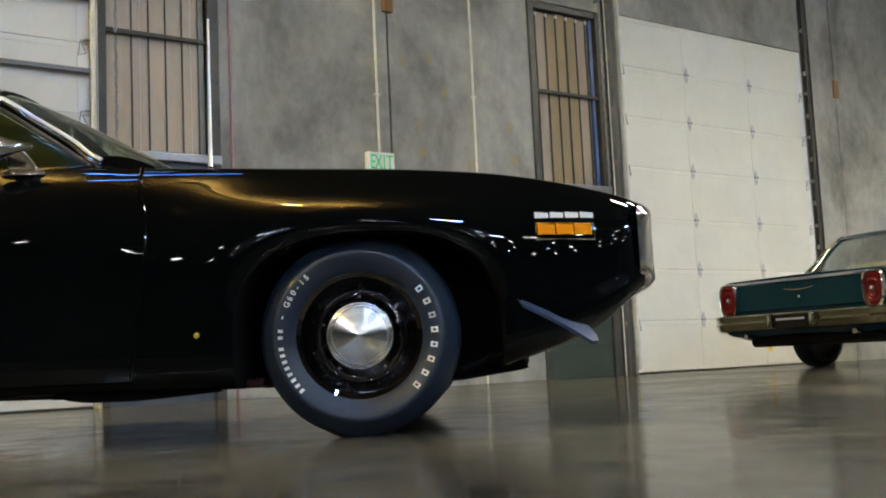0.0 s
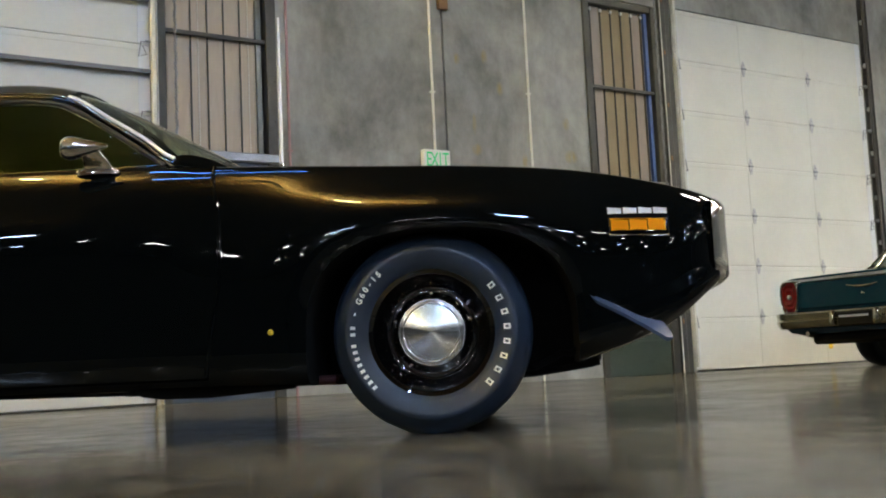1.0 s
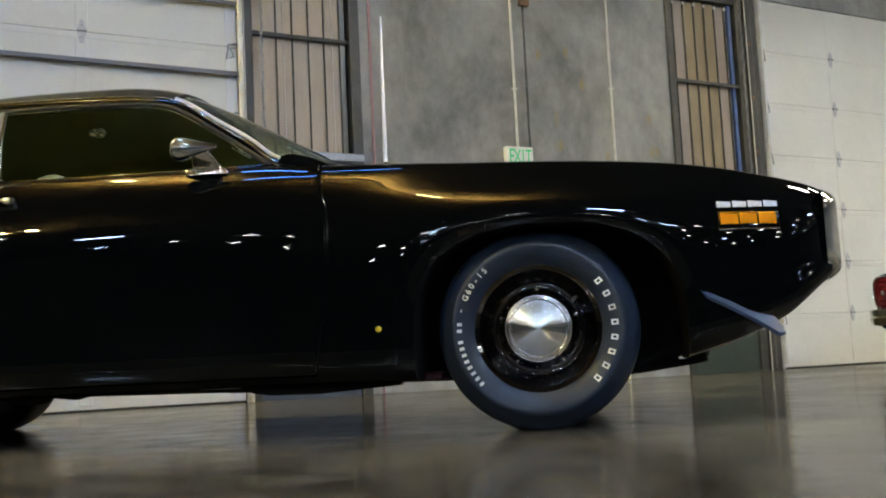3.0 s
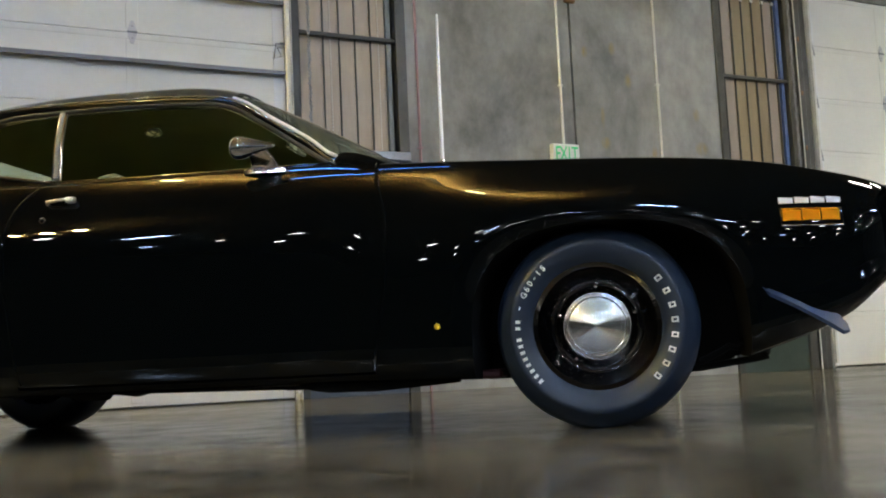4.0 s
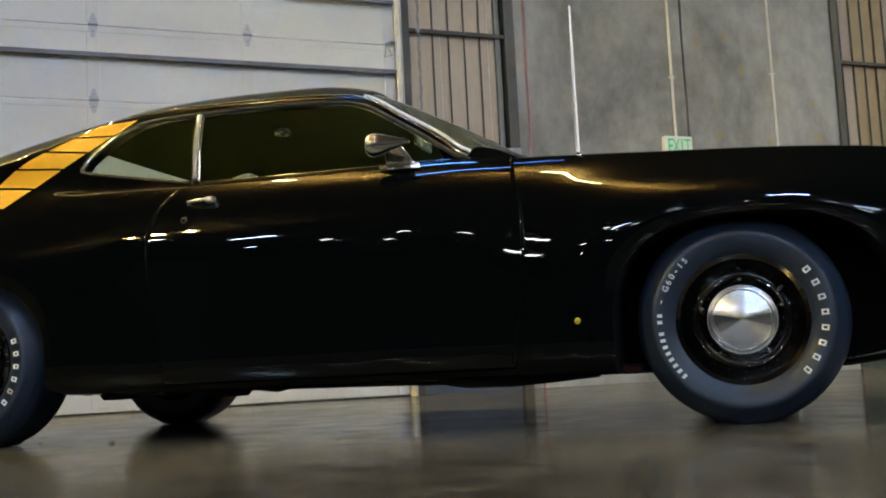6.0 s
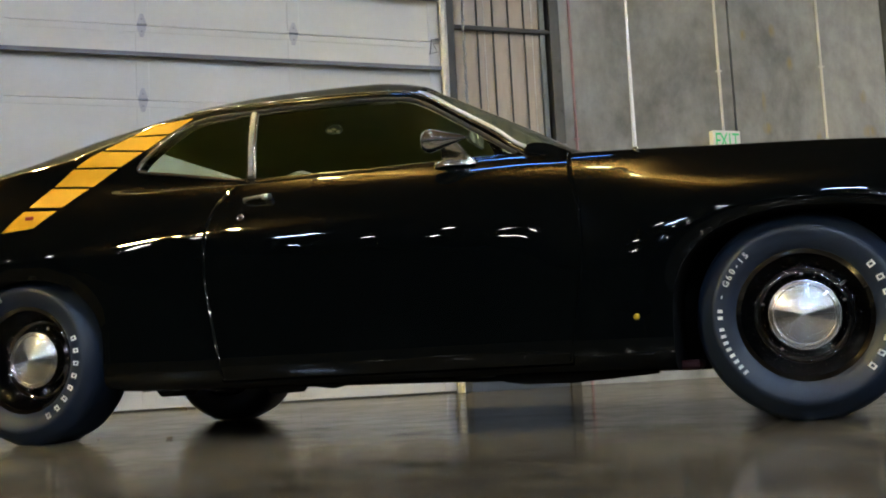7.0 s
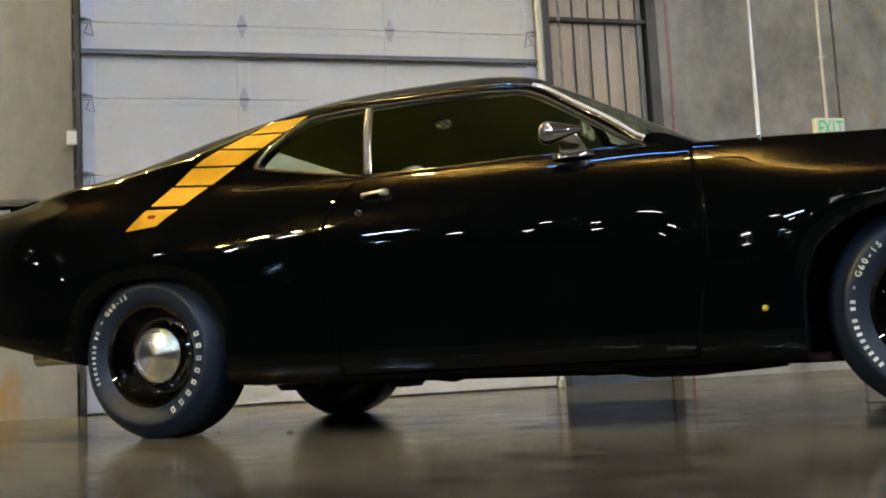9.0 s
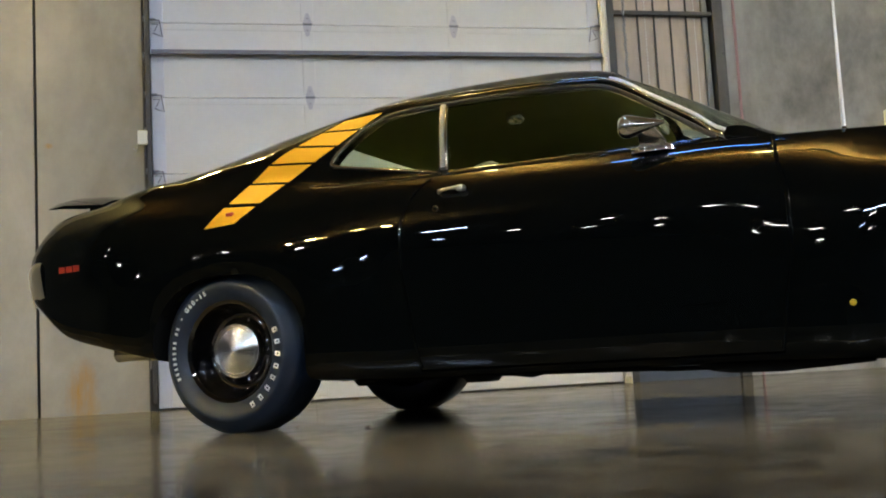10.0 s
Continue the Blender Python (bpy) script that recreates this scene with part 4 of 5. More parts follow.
for nm, rows, fy, lab in (("windscreen", FRONT, front_y, "tinted windscreen"), ("rear_window", REAR, rear_y, "tinted rear window")):
    grow = [(a, c, d) for a, c, d in rows]
    pane = part(nm, glass_opening(grow, fy, -0.008, 0.013), SIDE_GLASS, car, lab, smooth=40)
    pane.visible_shadow = False
# windscreen pillar bright strip beside the glass
for s in (-1, 1):
    line = [(t[1], s * (front_y(t) + 0.012), roof_z(t[1], front_y(t) + 0.012) + 0.002) for t in FRONT]
    part("windscreen_moulding", tube(bmesh.new(), line, 0.0075, 8), WHIP, car, "bright windscreen moulding", smooth=60)


# wheels
BLOCK = mesh_of("white_block", boxed(-0.5, 0.5, -0.5, 0.5, -0.5, 0.5), LETTER)
bm = bmesh.new()
for xa, xb, za, zb in ((-0.5, -0.22, -0.5, 0.5), (0.22, 0.5, -0.5, 0.5), (-0.22, 0.22, 0.24, 0.5), (-0.22, 0.22, -0.5, -0.24)):
    box(bm, xa, xb, -0.5, 0.5, za, zb)
HOLLOW = mesh_of("hollow_block", bm, LETTER)


# Chrome dots added to stand in for lamp glints in the smooth dish.
GLINT = mesh_of("rim_glint", lathe(bmesh.new(), [(0.0, -0.003), (0.002, -0.0025), (0.0033, -0.001), (0.004, 0.003)], 10), CHROME, 60)
NUT = mesh_of("lug_nut", lathe(bmesh.new(), [(0.0, -0.020), (0.006, -0.019), (0.009, -0.014), (0.010, 0.004)], 6), CHROME, 30)


def road_wheel(at, spin, out, letters=True, PROUD=0.02):
    """A steel wheel with its tyre; out is -1 where the outer face looks to -y."""
    w = part("wheel", lathe(bmesh.new(), [(0.172, 0.060), (0.188, 0.020), (0.196, -PROUD), (0.212, -0.008 - PROUD), (0.213, 0.004 - PROUD), (0.206, 0.010 - PROUD), (0.196, 0.012 - PROUD)], 56), RIM, car, "black enamelled steel wheel", smooth=40)
    w.matrix_basis = pose(*at) @ (Matrix.Rotation(math.pi, 4, "Z") if out > 0 else Matrix())
    tyre = lathe(bmesh.new(), [(0.205, 0.010), (0.207, -0.002), (0.213, -0.010), (0.224, -0.018), (0.240, -0.026), (0.256, -0.031), (0.270, -0.0335), (0.279, -0.034), (0.286, -0.031), (0.293, -0.024), (0.303, -0.014), (0.316, -0.003), (0.327, 0.010), (0.334, 0.026), (0.338, 0.05), (0.338, 0.18), (0.335, 0.205), (0.325, 0.225), (0.300, 0.243), (0.26, 0.25), (0.21, 0.235), (0.20, 0.20), (0.20, 0.05)], 72, closed=True)
    bmesh.ops.translate(tyre, verts=tyre.verts[:], vec=(0, -PROUD, 0))
    for v in tyre.verts:  # a little sag where it stands
        low = v.co.z + at[2]
        if low < 0.012:
            v.co.z = -at[2] + 0.0 + max(low, 0) * 0.4
            v.co.y += -0.006 if v.co.y < 0.1 else 0.006
    part("tyre", tyre, RUBBER, w, "black rubber tyre with raised white lettering", smooth=40)
    part("rim_dish", lathe(bmesh.new(), [tuple(p) for p in spline([(0.197, 0.008 - PROUD), (0.190, 0.006), (0.180, 0.028), (0.167, 0.046), (0.152, 0.055), (0.136, 0.053), (0.122, 0.045), (0.112, 0.038), (0.104, 0.036)], 4)] + [(0.0, 0.036)], 64), RIM, w, smooth=40)
    bm = lathe(bmesh.new(), [(0.0, -0.034), (0.006, -0.033), (0.045, -0.0225), (0.084, -0.0125), (0.087, -0.0105), (0.090, -0.0125), (0.098, -0.009), (0.101, -0.002)], 120)
    big = Matrix.Diagonal((1.085, 1, 1.085, 1))
    ray = random.Random(7)
    lifts = [ray.uniform(-1, 1) for _ in range(120)]
    for v in bm.verts:  # faint uneven rays in the spun face
        r = math.hypot(v.co.x, v.co.z)
        if 0.02 < r < 0.0845:
            v.co.y += 0.00035 * (r / 0.08) * lifts[round(math.atan2(v.co.z, v.co.x) / (2 * math.pi) * 120) % 120]
    bm.transform(big)
    part("hubcap", bm, HUBCAP, w, "brushed bright hubcap", smooth=30)
    bm = lathe(bmesh.new(), [(0.100, -0.003), (0.103, -0.007), (0.106, -0.003), (0.108, 0.012), (0.105, 0.034)], 64)
    bm.transform(big)
    part("hubcap_edge", bm, CHROME, w, "chromed hubcap edge", smooth=40)
    for n, r, y in ((15, 0.1285, 0.0485), (20, 0.171, 0.042)):
        for k in range(n):
            o = new("rim_glint", GLINT)
            a = 2 * math.pi * k / n + radians(spin)
            o.parent, o.matrix_basis = w, Matrix.Translation((r * math.cos(a), y, r * math.sin(a)))
    for k in range(5):
        o = new("lug_nut", NUT)
        a = radians(18 + 72 * k + spin)
        o.parent, o.matrix_basis = w, Matrix.Translation((0.132 * math.cos(a), 0.049, 0.132 * math.sin(a)))
    part("brake_drum", lathe(bmesh.new(), [(0.0, 0.05), (0.13, 0.05), (0.14, 0.06), (0.19, 0.09), (0.195, 0.19), (0.15, 0.20), (0.0, 0.20)], 32), UNDER, w, smooth=40)
    part("valve_stem", tube(bmesh.new(), [(0.118, 0.028, 0.09), (0.13, 0.0, 0.10)], 0.004, 6), SEAL, w)
    if letters:
        def at_angle(a, r):
            a = radians(a + spin)
            return Matrix.Translation((r * math.cos(a), -0.0325 - PROUD, r * math.sin(a))) @ Matrix.Rotation(math.pi / 2 - a, 4, "Y")
        marks = [(35 - 11.1 * k, 0.252, 0.018, 0.023) for k in range(8)] + [(222 - 4.9 * k, 0.260, 0.0105, 0.016) for k in range(8)]
        marks += [(179.4, 0.260, 0.0105, 0.016), (174.6, 0.260, 0.0105, 0.016), (164.5, 0.260, 0.010, 0.004)]
        for a, r, wd, ht in marks:  # maker's words as plain blocks
            o = new("white_block", HOLLOW if wd > 0.015 else BLOCK)
            o.parent = w
            o.matrix_basis = at_angle(a, r) @ Matrix.Diagonal((wd, 0.003, ht, 1))
        for k, ch in enumerate("G60-15"):
            me = text_mesh(ch, 0.027, 0.0015, LETTER, "size_letter", 0.0007)
            o = new("size_letter", me)
            o.parent = w
            o.matrix_basis = at_angle(154.5 - 4.9 * k, 0.259) @ Matrix.Rotation(radians(90), 4, "X")
    return w


road_wheel((AXLE_F, -0.876, HUB_Z), 0, -1)
road_wheel((AXLE_R, -0.872, HUB_Z), -18, -1, True, 0.048)
road_wheel((AXLE_F, 0.876, HUB_Z), 0, 1, False)
road_wheel((AXLE_R, 0.872, HUB_Z), 30, 1, False, 0.048)

# bumpers: a chrome loop round the grille, and the rear bar
def ring_path(u, hw, z0, z1, bow, n=64):
    out = []
    for k in range(n + 1):
        a = 2 * math.pi * k / n
        c, s = math.cos(a), math.sin(a)
        y = hw * math.copysign(abs(c) ** 0.25, c)
        z = (z0 + z1) / 2 + (z1 - z0) / 2 * math.copysign(abs(s) ** 0.36, s)
        out.append((u - bow * (abs(y) / hw) ** 4, y, z))
    return out


def shell_band(u0, u1, hw0, z0, z1, w, bow, n=72):
    """A deep rounded loop: the outer skin runs from the body at u0 to the lip at u1, then back inside."""
    bm = bmesh.new()
    rings = []
    for f, grow in ((0, 0.0), (0.25, -0.010), (0.5, -0.026), (0.72, -0.046), (0.88, -0.068), (0.97, -0.088), (1.0, -0.104), (0.96, -0.120), (0.7, -0.125), (0.3, -0.125)):
        g = w * grow / 0.125
        rings.append([bm.verts.new(p) for p in ring_path(u0 + (u1 - u0) * f, hw0 + g, z0 - 0.45 * g, z1 + 0.45 * g, bow, n)[:-1]])
    for a, c in zip(rings, rings[1:]):
        for k in range(n):
            bm.faces.new((a[k], a[(k + 1) % n], c[(k + 1) % n], c[k]))
    bmesh.ops.recalc_face_normals(bm, faces=bm.faces[:])
    return bm


fb = part("front_bumper", shell_band(2.466, 2.528, 0.830, 0.452, 0.772, 0.115, 0.045), BUMPER, car, "chrome loop front bumper", smooth=50)
gr = part("grille", boxed(2.40, 2.45, -0.66, 0.66, 0.50, 0.73), DASH, car, "black grille")
for k in range(6):
    part("grille_bar", boxed(2.45, 2.462, -0.42, 0.42, 0.525 + 0.034 * k, 0.535 + 0.034 * k), DASH, gr)
for y in (-0.645, -0.49, 0.49, 0.645):
    bm = lathe(bmesh.new(), [(0.0, -0.05), (0.04, -0.047), (0.065, -0.035), (0.078, -0.012), (0.086, -0.01), (0.086, 0.03)], 32)
    bm.transform(Matrix.Translation((2.42, y, 0.625)) @ Matrix.Rotation(radians(90), 4, "Z"))
    part("headlamp", bm, HEADLAMP, car, "round clear headlamp", smooth=40)

bm = shell_band(-2.565, -2.735, 0.885, 0.535, 0.845, 0.135, -0.03)
for v in bm.verts:  # its lower half tucks forward under the tail
    v.co.x += 0.42 * max(0.80 - v.co.z, 0) ** 1.5
rb = part("rear_bumper", bm, HANDLE, car, "chrome rear bumper loop", smooth=50)
part("tail_panel", boxed(-2.69, -2.62, -0.68, 0.68, 0.60, 0.80, bevel=0.02), DASH, car, "black tail panel")
for s in (-1, 1):
    part("tail_lamp", boxed(-2.70, -2.66, s * 0.42 - 0.2, s * 0.42 + 0.2, 0.64, 0.75, bevel=0.012), LENS_RED, car, "red tail lamp")

# rear spoiler on the deck
bm = bmesh.new()
rings = []
for k in range(25):
    y = -0.74 + 1.48 * k / 24
    lift = 0.085 * (1 - abs(y / 0.76) ** 8) + 0.02
    base = roof_z(-2.46, min(abs(y), 0.7))
    rings.append([bm.verts.new((u, y, base + z)) for u, z in ((-2.285, lift * 0.75 + 0.01), (-2.385, lift + 0.01), (-2.525, lift + 0.022), (-2.625, lift + 0.012), (-2.525, lift + 0.006), (-2.395, lift - 0.008), (-2.295, lift * 0.75 - 0.002))])
for a, c in zip(rings, rings[1:]):
    for k in range(7):
        bm.faces.new((a[k], a[(k + 1) % 7], c[(k + 1) % 7], c[k]))
bm.faces.new(rings[0]), bm.faces.new(rings[-1][::-1])
bmesh.ops.recalc_face_normals(bm, faces=bm.faces[:])
sp = part("rear_spoiler", bm, PAINT, car, "black deck spoiler", smooth=50)
for y in (-0.55, 0.55):
    part("spoiler_stand", boxed(-2.53, -2.43, y - 0.02, y + 0.02, 0.98, 1.10, bevel=0.008), PAINT, sp)

# side marker lamp, badge above it
for s in (-1, 1):
    lamp = part("marker_bezel", bmesh.new(), CHROME, car)
    bm = bmesh.new()
    for k in range(3):
        ua = 2.073 + 0.0625 * k
        ub = ua + 0.058
        y0, y1 = side_y(ua, 0.65) + 0.004, side_y(ub, 0.65) + 0.004
        vs = [bm.verts.new(p) for p in ((ua, s * y0, 0.627), (ub, s * y1, 0.625), (ub, s * y1, 0.669), (ua, s * y0, 0.672))]
        f = bm.faces.new(vs)
        r = bmesh.ops.extrude_face_region(bm, geom=[f])
        for v in r["geom"]:
            if isinstance(v, bmesh.types.BMVert):
                v.co.y -= s * 0.03
    bmesh.ops.recalc_face_normals(bm, faces=bm.faces[:])
    part("marker_lens", bm, AMBER, lamp, "amber three-window marker lens")
    bm = bmesh.new()
    pts = []
    for u, z in ((2.067, 0.677), (2.265, 0.674), (2.265, 0.619), (2.067, 0.621), (2.067, 0.677)):
        pts.append((u, s * (side_y(u, z) + 0.002), z))
    tube(bm, pts, 0.0035, 6)
    old = lamp.data
    lamp.data = mesh_of("marker_bezel", bm, CHROME)
    bpy.data.meshes.remove(old)
    bm = bmesh.new()
    for k in range(4):
        ua, ub = 2.066 + 0.0515 * k, 2.066 + 0.0515 * k + 0.046
        y0, y1 = side_y(ua, 0.70) + 0.003, side_y(ub, 0.70) + 0.003
        vs = [bm.verts.new(p) for p in ((ua, s * y0, 0.688), (ub, s * y1, 0.6845), (ub, s * y1, 0.711), (ua, s * y0, 0.7145))]
        f = bm.faces.new(vs)
        r = bmesh.ops.extrude_face_region(bm, geom=[f])
        for v in r["geom"]:
            if isinstance(v, bmesh.types.BMVert):
                v.co.y -= s * 0.012
    bmesh.ops.recalc_face_normals(bm, faces=bm.faces[:])
    part("fender_badge", bm, BADGE_WHITE, car, "white badge blocks above the marker lamp")
    # red badge on the rear quarter
    bm = bmesh.new()
    for k in range(3):
        ua = -2.395 + 0.05 * k
        y0 = side_y(ua, 0.745)
        y1 = side_y(ua + 0.042, 0.745)
        vs = [bm.verts.new(p) for p in ((ua, s * (y0 + 0.003), 0.732), (ua + 0.042, s * (y1 + 0.003), 0.732), (ua + 0.042, s * (y1 + 0.003), 0.758), (ua, s * (y0 + 0.003), 0.760))]
        f = bm.faces.new(vs)
        r = bmesh.ops.extrude_face_region(bm, geom=[f])
        for v in r["geom"]:
            if isinstance(v, bmesh.types.BMVert):
                v.co.y -= s * 0.01
    bmesh.ops.recalc_face_normals(bm, faces=bm.faces[:])
    part("quarter_badge", bm, DECAL_RED, car, "small red badge blocks on the rear quarter")
    # chin spoiler blade
    bm = bmesh.new()
    rings = []
    for k in range(13):
        f = k / 12
        u, z = 1.985 + 0.265 * f, 0.437 - 0.115 * f - 0.03 * f * f
        y = side_y(min(u, 2.10), max(z, lower_edge(min(u, 2.10))[0] + 0.03)) * 0.985 - 0.25 * max(u - 2.10, 0)
        k1 = 0.35 + 0.65 * math.sqrt(max(1 - max(1 - f / 0.12, 0) ** 2, 0))
        k2 = k1 * (1.0 + 0.35 * f)
        if k == 12:  # rounded tip
            k1, k2 = 0.4 * k1, 0.45 * k2
        rings.append([bm.verts.new(p) for p in ((u, s * (y - 0.05), z + 0.018 * k1), (u, s * (y + 0.002), z + 0.022 * k1), (u + 0.003, s * (y + 0.010 + 0.012 * k2), z - 0.020 * k2), (u + 0.003, s * (y + 0.006 + 0.012 * k2), z - 0.030 * k2), (u, s * (y - 0.05), z - 0.022 * k2))])
    for a, c in zip(rings, rings[1:]):
        for k in range(5):
            bm.faces.new((a[k], a[(k + 1) % 5], c[(k + 1) % 5], c[k]))
    bm.faces.new(rings[0]), bm.faces.new(rings[-1][::-1])
    bmesh.ops.recalc_face_normals(bm, faces=bm.faces[:])
    part("chin_spoiler", bm, SPOILER, car, "black chin spoiler blade with a painted blue sheen", smooth=25)
    # fuel-coloured round plug low on the fender
    bm = lathe(bmesh.new(), [(0, -0.005), (0.008, -0.004), (0.011, 0.0), (0.011, 0.01)], 16)
    bm.transform(Matrix.Translation((0.949, s * (side_y(0.949, 0.356) + 0.0), 0.356)) @ Matrix.Rotation(0 if s < 0 else math.pi, 4, "Z"))
    part("fender_plug", bm, YELLOW, car, "small yellow plug", smooth=40)
    # exhaust tip
    bm = bmesh.new()
    tube(bm, [(-1.75, s * 0.66, 0.335), (-2.1, s * 0.68, 0.357), (-2.19, s * 0.687, 0.361), (-2.25, s * 0.69, 0.362)], [0.032, 0.033, 0.036, 0.040], 16, caps=False)
    part("exhaust_tip", bm, CHROME, car, "chrome exhaust tip", smooth=60)
    # outside mirror
    my = side_y(0.37, 0.93) - 0.012
    bm = bmesh.new()
    rings = []
    for z, cu, cy, hu, hv in ((0.934, 0.330, 0.0, 0.080, 0.027), (0.946, 0.330, 0.002, 0.078, 0.025), (0.951, 0.330, 0.004, 0.064, 0.021), (0.960, 0.334, 0.012, 0.050, 0.020), (0.972, 0.334, 0.026, 0.046, 0.020), (0.986, 0.332, 0.042, 0.042, 0.019), (1.000, 0.328, 0.056, 0.038, 0.019), (1.014, 0.322, 0.066, 0.034, 0.018)):
        rings.append([bm.verts.new((cu + hu * math.cos(a), s * (my + cy + hv * math.sin(a)), z)) for a in (2 * math.pi * k / 20 for k in range(20))])
    for a, c in zip(rings, rings[1:]):
        for k in range(20):
            bm.faces.new((a[k], a[(k + 1) % 20], c[(k + 1) % 20], c[k]))
    bm.faces.new(rings[0]), bm.faces.new(rings[-1])
    bmesh.ops.recalc_face_normals(bm, faces=bm.faces[:])
    mirror = part("door_mirror", bm, CHROME, car, "chrome bullet-shaped door mirror", smooth=60)
    for u in (0.266, 0.394):
        bm = lathe(bmesh.new(), [(0.0, -0.007), (0.006, -0.006), (0.010, -0.002), (0.011, 0.004)], 14)
        bm.transform(Matrix.Translation((u, s * (my + 0.008), 0.949)) @ Matrix.Rotation(radians(-90), 4, "X"))
        part("mirror_screw", bm, CHROME, mirror, smooth=50)
    bm = lathe(bmesh.new(), [(0.0, -0.092), (0.006, -0.090), (0.012, -0.072), (0.019, -0.045), (0.029, -0.014), (0.038, 0.012), (0.0415, 0.030), (0.0405, 0.043), (0.036, 0.055), (0.027, 0.064), (0.014, 0.069), (0.0, 0.070)], 32)
    bm.transform(Matrix.Translation((0.300, s * (my + 0.078), 1.018)) @ Matrix.Rotation(radians(90 - s * 8), 4, "Z") @ Matrix.Rotation(radians(-2), 4, "X"))
    part("mirror_head", bm, CHROME, mirror, smooth=40)

# antenna on the fender
ant = part("antenna", tube(bmesh.new(), [(0.957, -0.80, 0.93), (0.958, -0.80, 1.2), (0.960, -0.80, 1.48)], [0.0078, 0.0060, 0.0040], 10), WHIP, car, "thin bright whip antenna", smooth=60)
part("antenna_base", lathe(bmesh.new(), [(0, -0.03), (0.008, -0.028), (0.012, -0.01), (0.022, 0.0), (0.022, 0.012)], 16), CHROME, ant, smooth=40).matrix_basis = pose(0.957, -0.80, 0.922, -90, 0, 0)

# wiper on the cowl
for s in (-0.55, 0.05):
    part("wiper", tube(bmesh.new(), [(0.80, s, 0.992), (0.70, s + 0.2, 1.02), (0.66, s + 0.42, 1.04)], 0.006, 6), SATIN, car, "satin metal wiper")

# orange stripe over the roof pillar: segments lying on the surface
def pillar_point(s, f, g):
    """f 0 low to 1 high along the stripe, g 0 rear edge to 1 front edge."""
    ue, ze = smooth_curve([(0, -1.55, 0.842), (0.25, -1.425, 0.985), (0.5, -1.30, 1.10), (0.78, -1.13, 1.215), (1.0, -1.00, 1.275)])(f)
    uf, zf = smooth_curve([(0, -1.40, 0.852), (0.12, -1.335, 0.905), (0.5, -1.10, 1.085), (0.78, -0.95, 1.195), (1.0, -0.815, 1.282)])(f)
    return ue + (uf - ue) * g, ze + (zf - ze) * g


for s in (-1, 1):
    decal = None
    for k in range(6):
        bm = bmesh.new()
        grid = []
        for j in range(9):
            f = k / 6 + (0.012 if k else 0) + (1 / 6 - 0.018) * j / 8
            row = []
            for i in range(9):
                u, z = pillar_point(s, f, i / 8)
                row.append((u, s * side_y(u, z), z))
            grid.append(row)
        outer = [[bm.verts.new((u, y + s * 0.0030, z + 0.001)) for u, y, z in r] for r in grid]
        for a, c in zip(outer, outer[1:]):
            for i in range(8):
                bm.faces.new((a[i], a[i + 1], c[i + 1], c[i]))
        bmesh.ops.recalc_face_normals(bm, faces=bm.faces[:])
        o = part("stripe_segment", bm, STRIPE, car, "orange-yellow decal stripe", smooth=60)
    u, z = pillar_point(s, 0.09, 0.45)
    y = side_y(u, z)
    bm = boxed(u - 0.02, u + 0.02, *sorted((s * (y - 0.004), s * (y + 0.006))), z - 0.012, z + 0.012, bevel=0.004)
    part("stripe_emblem", bm, DECAL_RED, car, "small dark red emblem on the stripe")

# cabin
def seat(x, y, w, tall):
    bm = bmesh.new()
    box(bm, x - 0.26, x + 0.26, y - w / 2, y + w / 2, 0.38, 0.56, 0.06, 3)
    st = part("seat", bm, VINYL, car, "tan vinyl seat", smooth=50)
    bm = boxed(-0.07, 0.07, y - w / 2, y + w / 2, 0.0, tall, bevel=0.05, seg=3)
    bm.transform(Matrix.Translation((x - 0.24, 0, 0.50)) @ Matrix.Rotation(radians(-16), 4, "Y"))
    part("seat_back", bm, VINYL, st, smooth=50)


seat(-0.06, -0.40, 0.40, 0.565)
seat(-0.06, 0.40, 0.40, 0.565)
seat(-0.95, 0.0, 1.15, 0.38)
part("dashboard", boxed(0.36, 0.60, -0.70, 0.70, 0.62, 0.93, bevel=0.05, seg=3), DASH, car, "black dashboard", smooth=50)
part("steering_wheel", tube(bmesh.new(), [(0.22 + 0.07 * math.sin(a), 0.38 + 0.19 * math.cos(a), 0.82 + 0.18 * math.sin(a)) for a in (2 * math.pi * k / 28 for k in range(29))], 0.012, 8), DASH, car, smooth=60)
part("inside_mirror", boxed(0.16, 0.18, -0.12, 0.12, 1.19, 1.245, bevel=0.009, seg=2), CHROME, car, "chrome-backed inside mirror", smooth=40)
part("mirror_stalk", tube(bmesh.new(), [(0.18, 0, 1.22), (0.17, 0, 1.335)], 0.006, 8), CHROME, car)
bm = lathe(bmesh.new(), [(0.0, -0.022), (0.025, -0.020), (0.038, -0.012), (0.044, 0.0), (0.044, 0.03)], 28)
bm.transform(Matrix.Translation((-0.50, 0.0, 1.338)) @ Matrix.Rotation(radians(90), 4, "X"))
part("dome_lamp", bm, CHROME, car, "round chrome dome lamp on the headliner", smooth=50)

# underbody: sills, exhaust pipe, axle, front members
bm = bmesh.new()
for s in (-1, 1):
    tube(bm, [(0.7, s * 0.35, 0.20), (0.2, s * 0.36, 0.19), (-0.9, s * 0.42, 0.21), (-1.75, s * 0.66, 0.325)], 0.03, 10)
part("exhaust_pipe", bm, UNDER, car, "dark exhaust pipes", smooth=60)
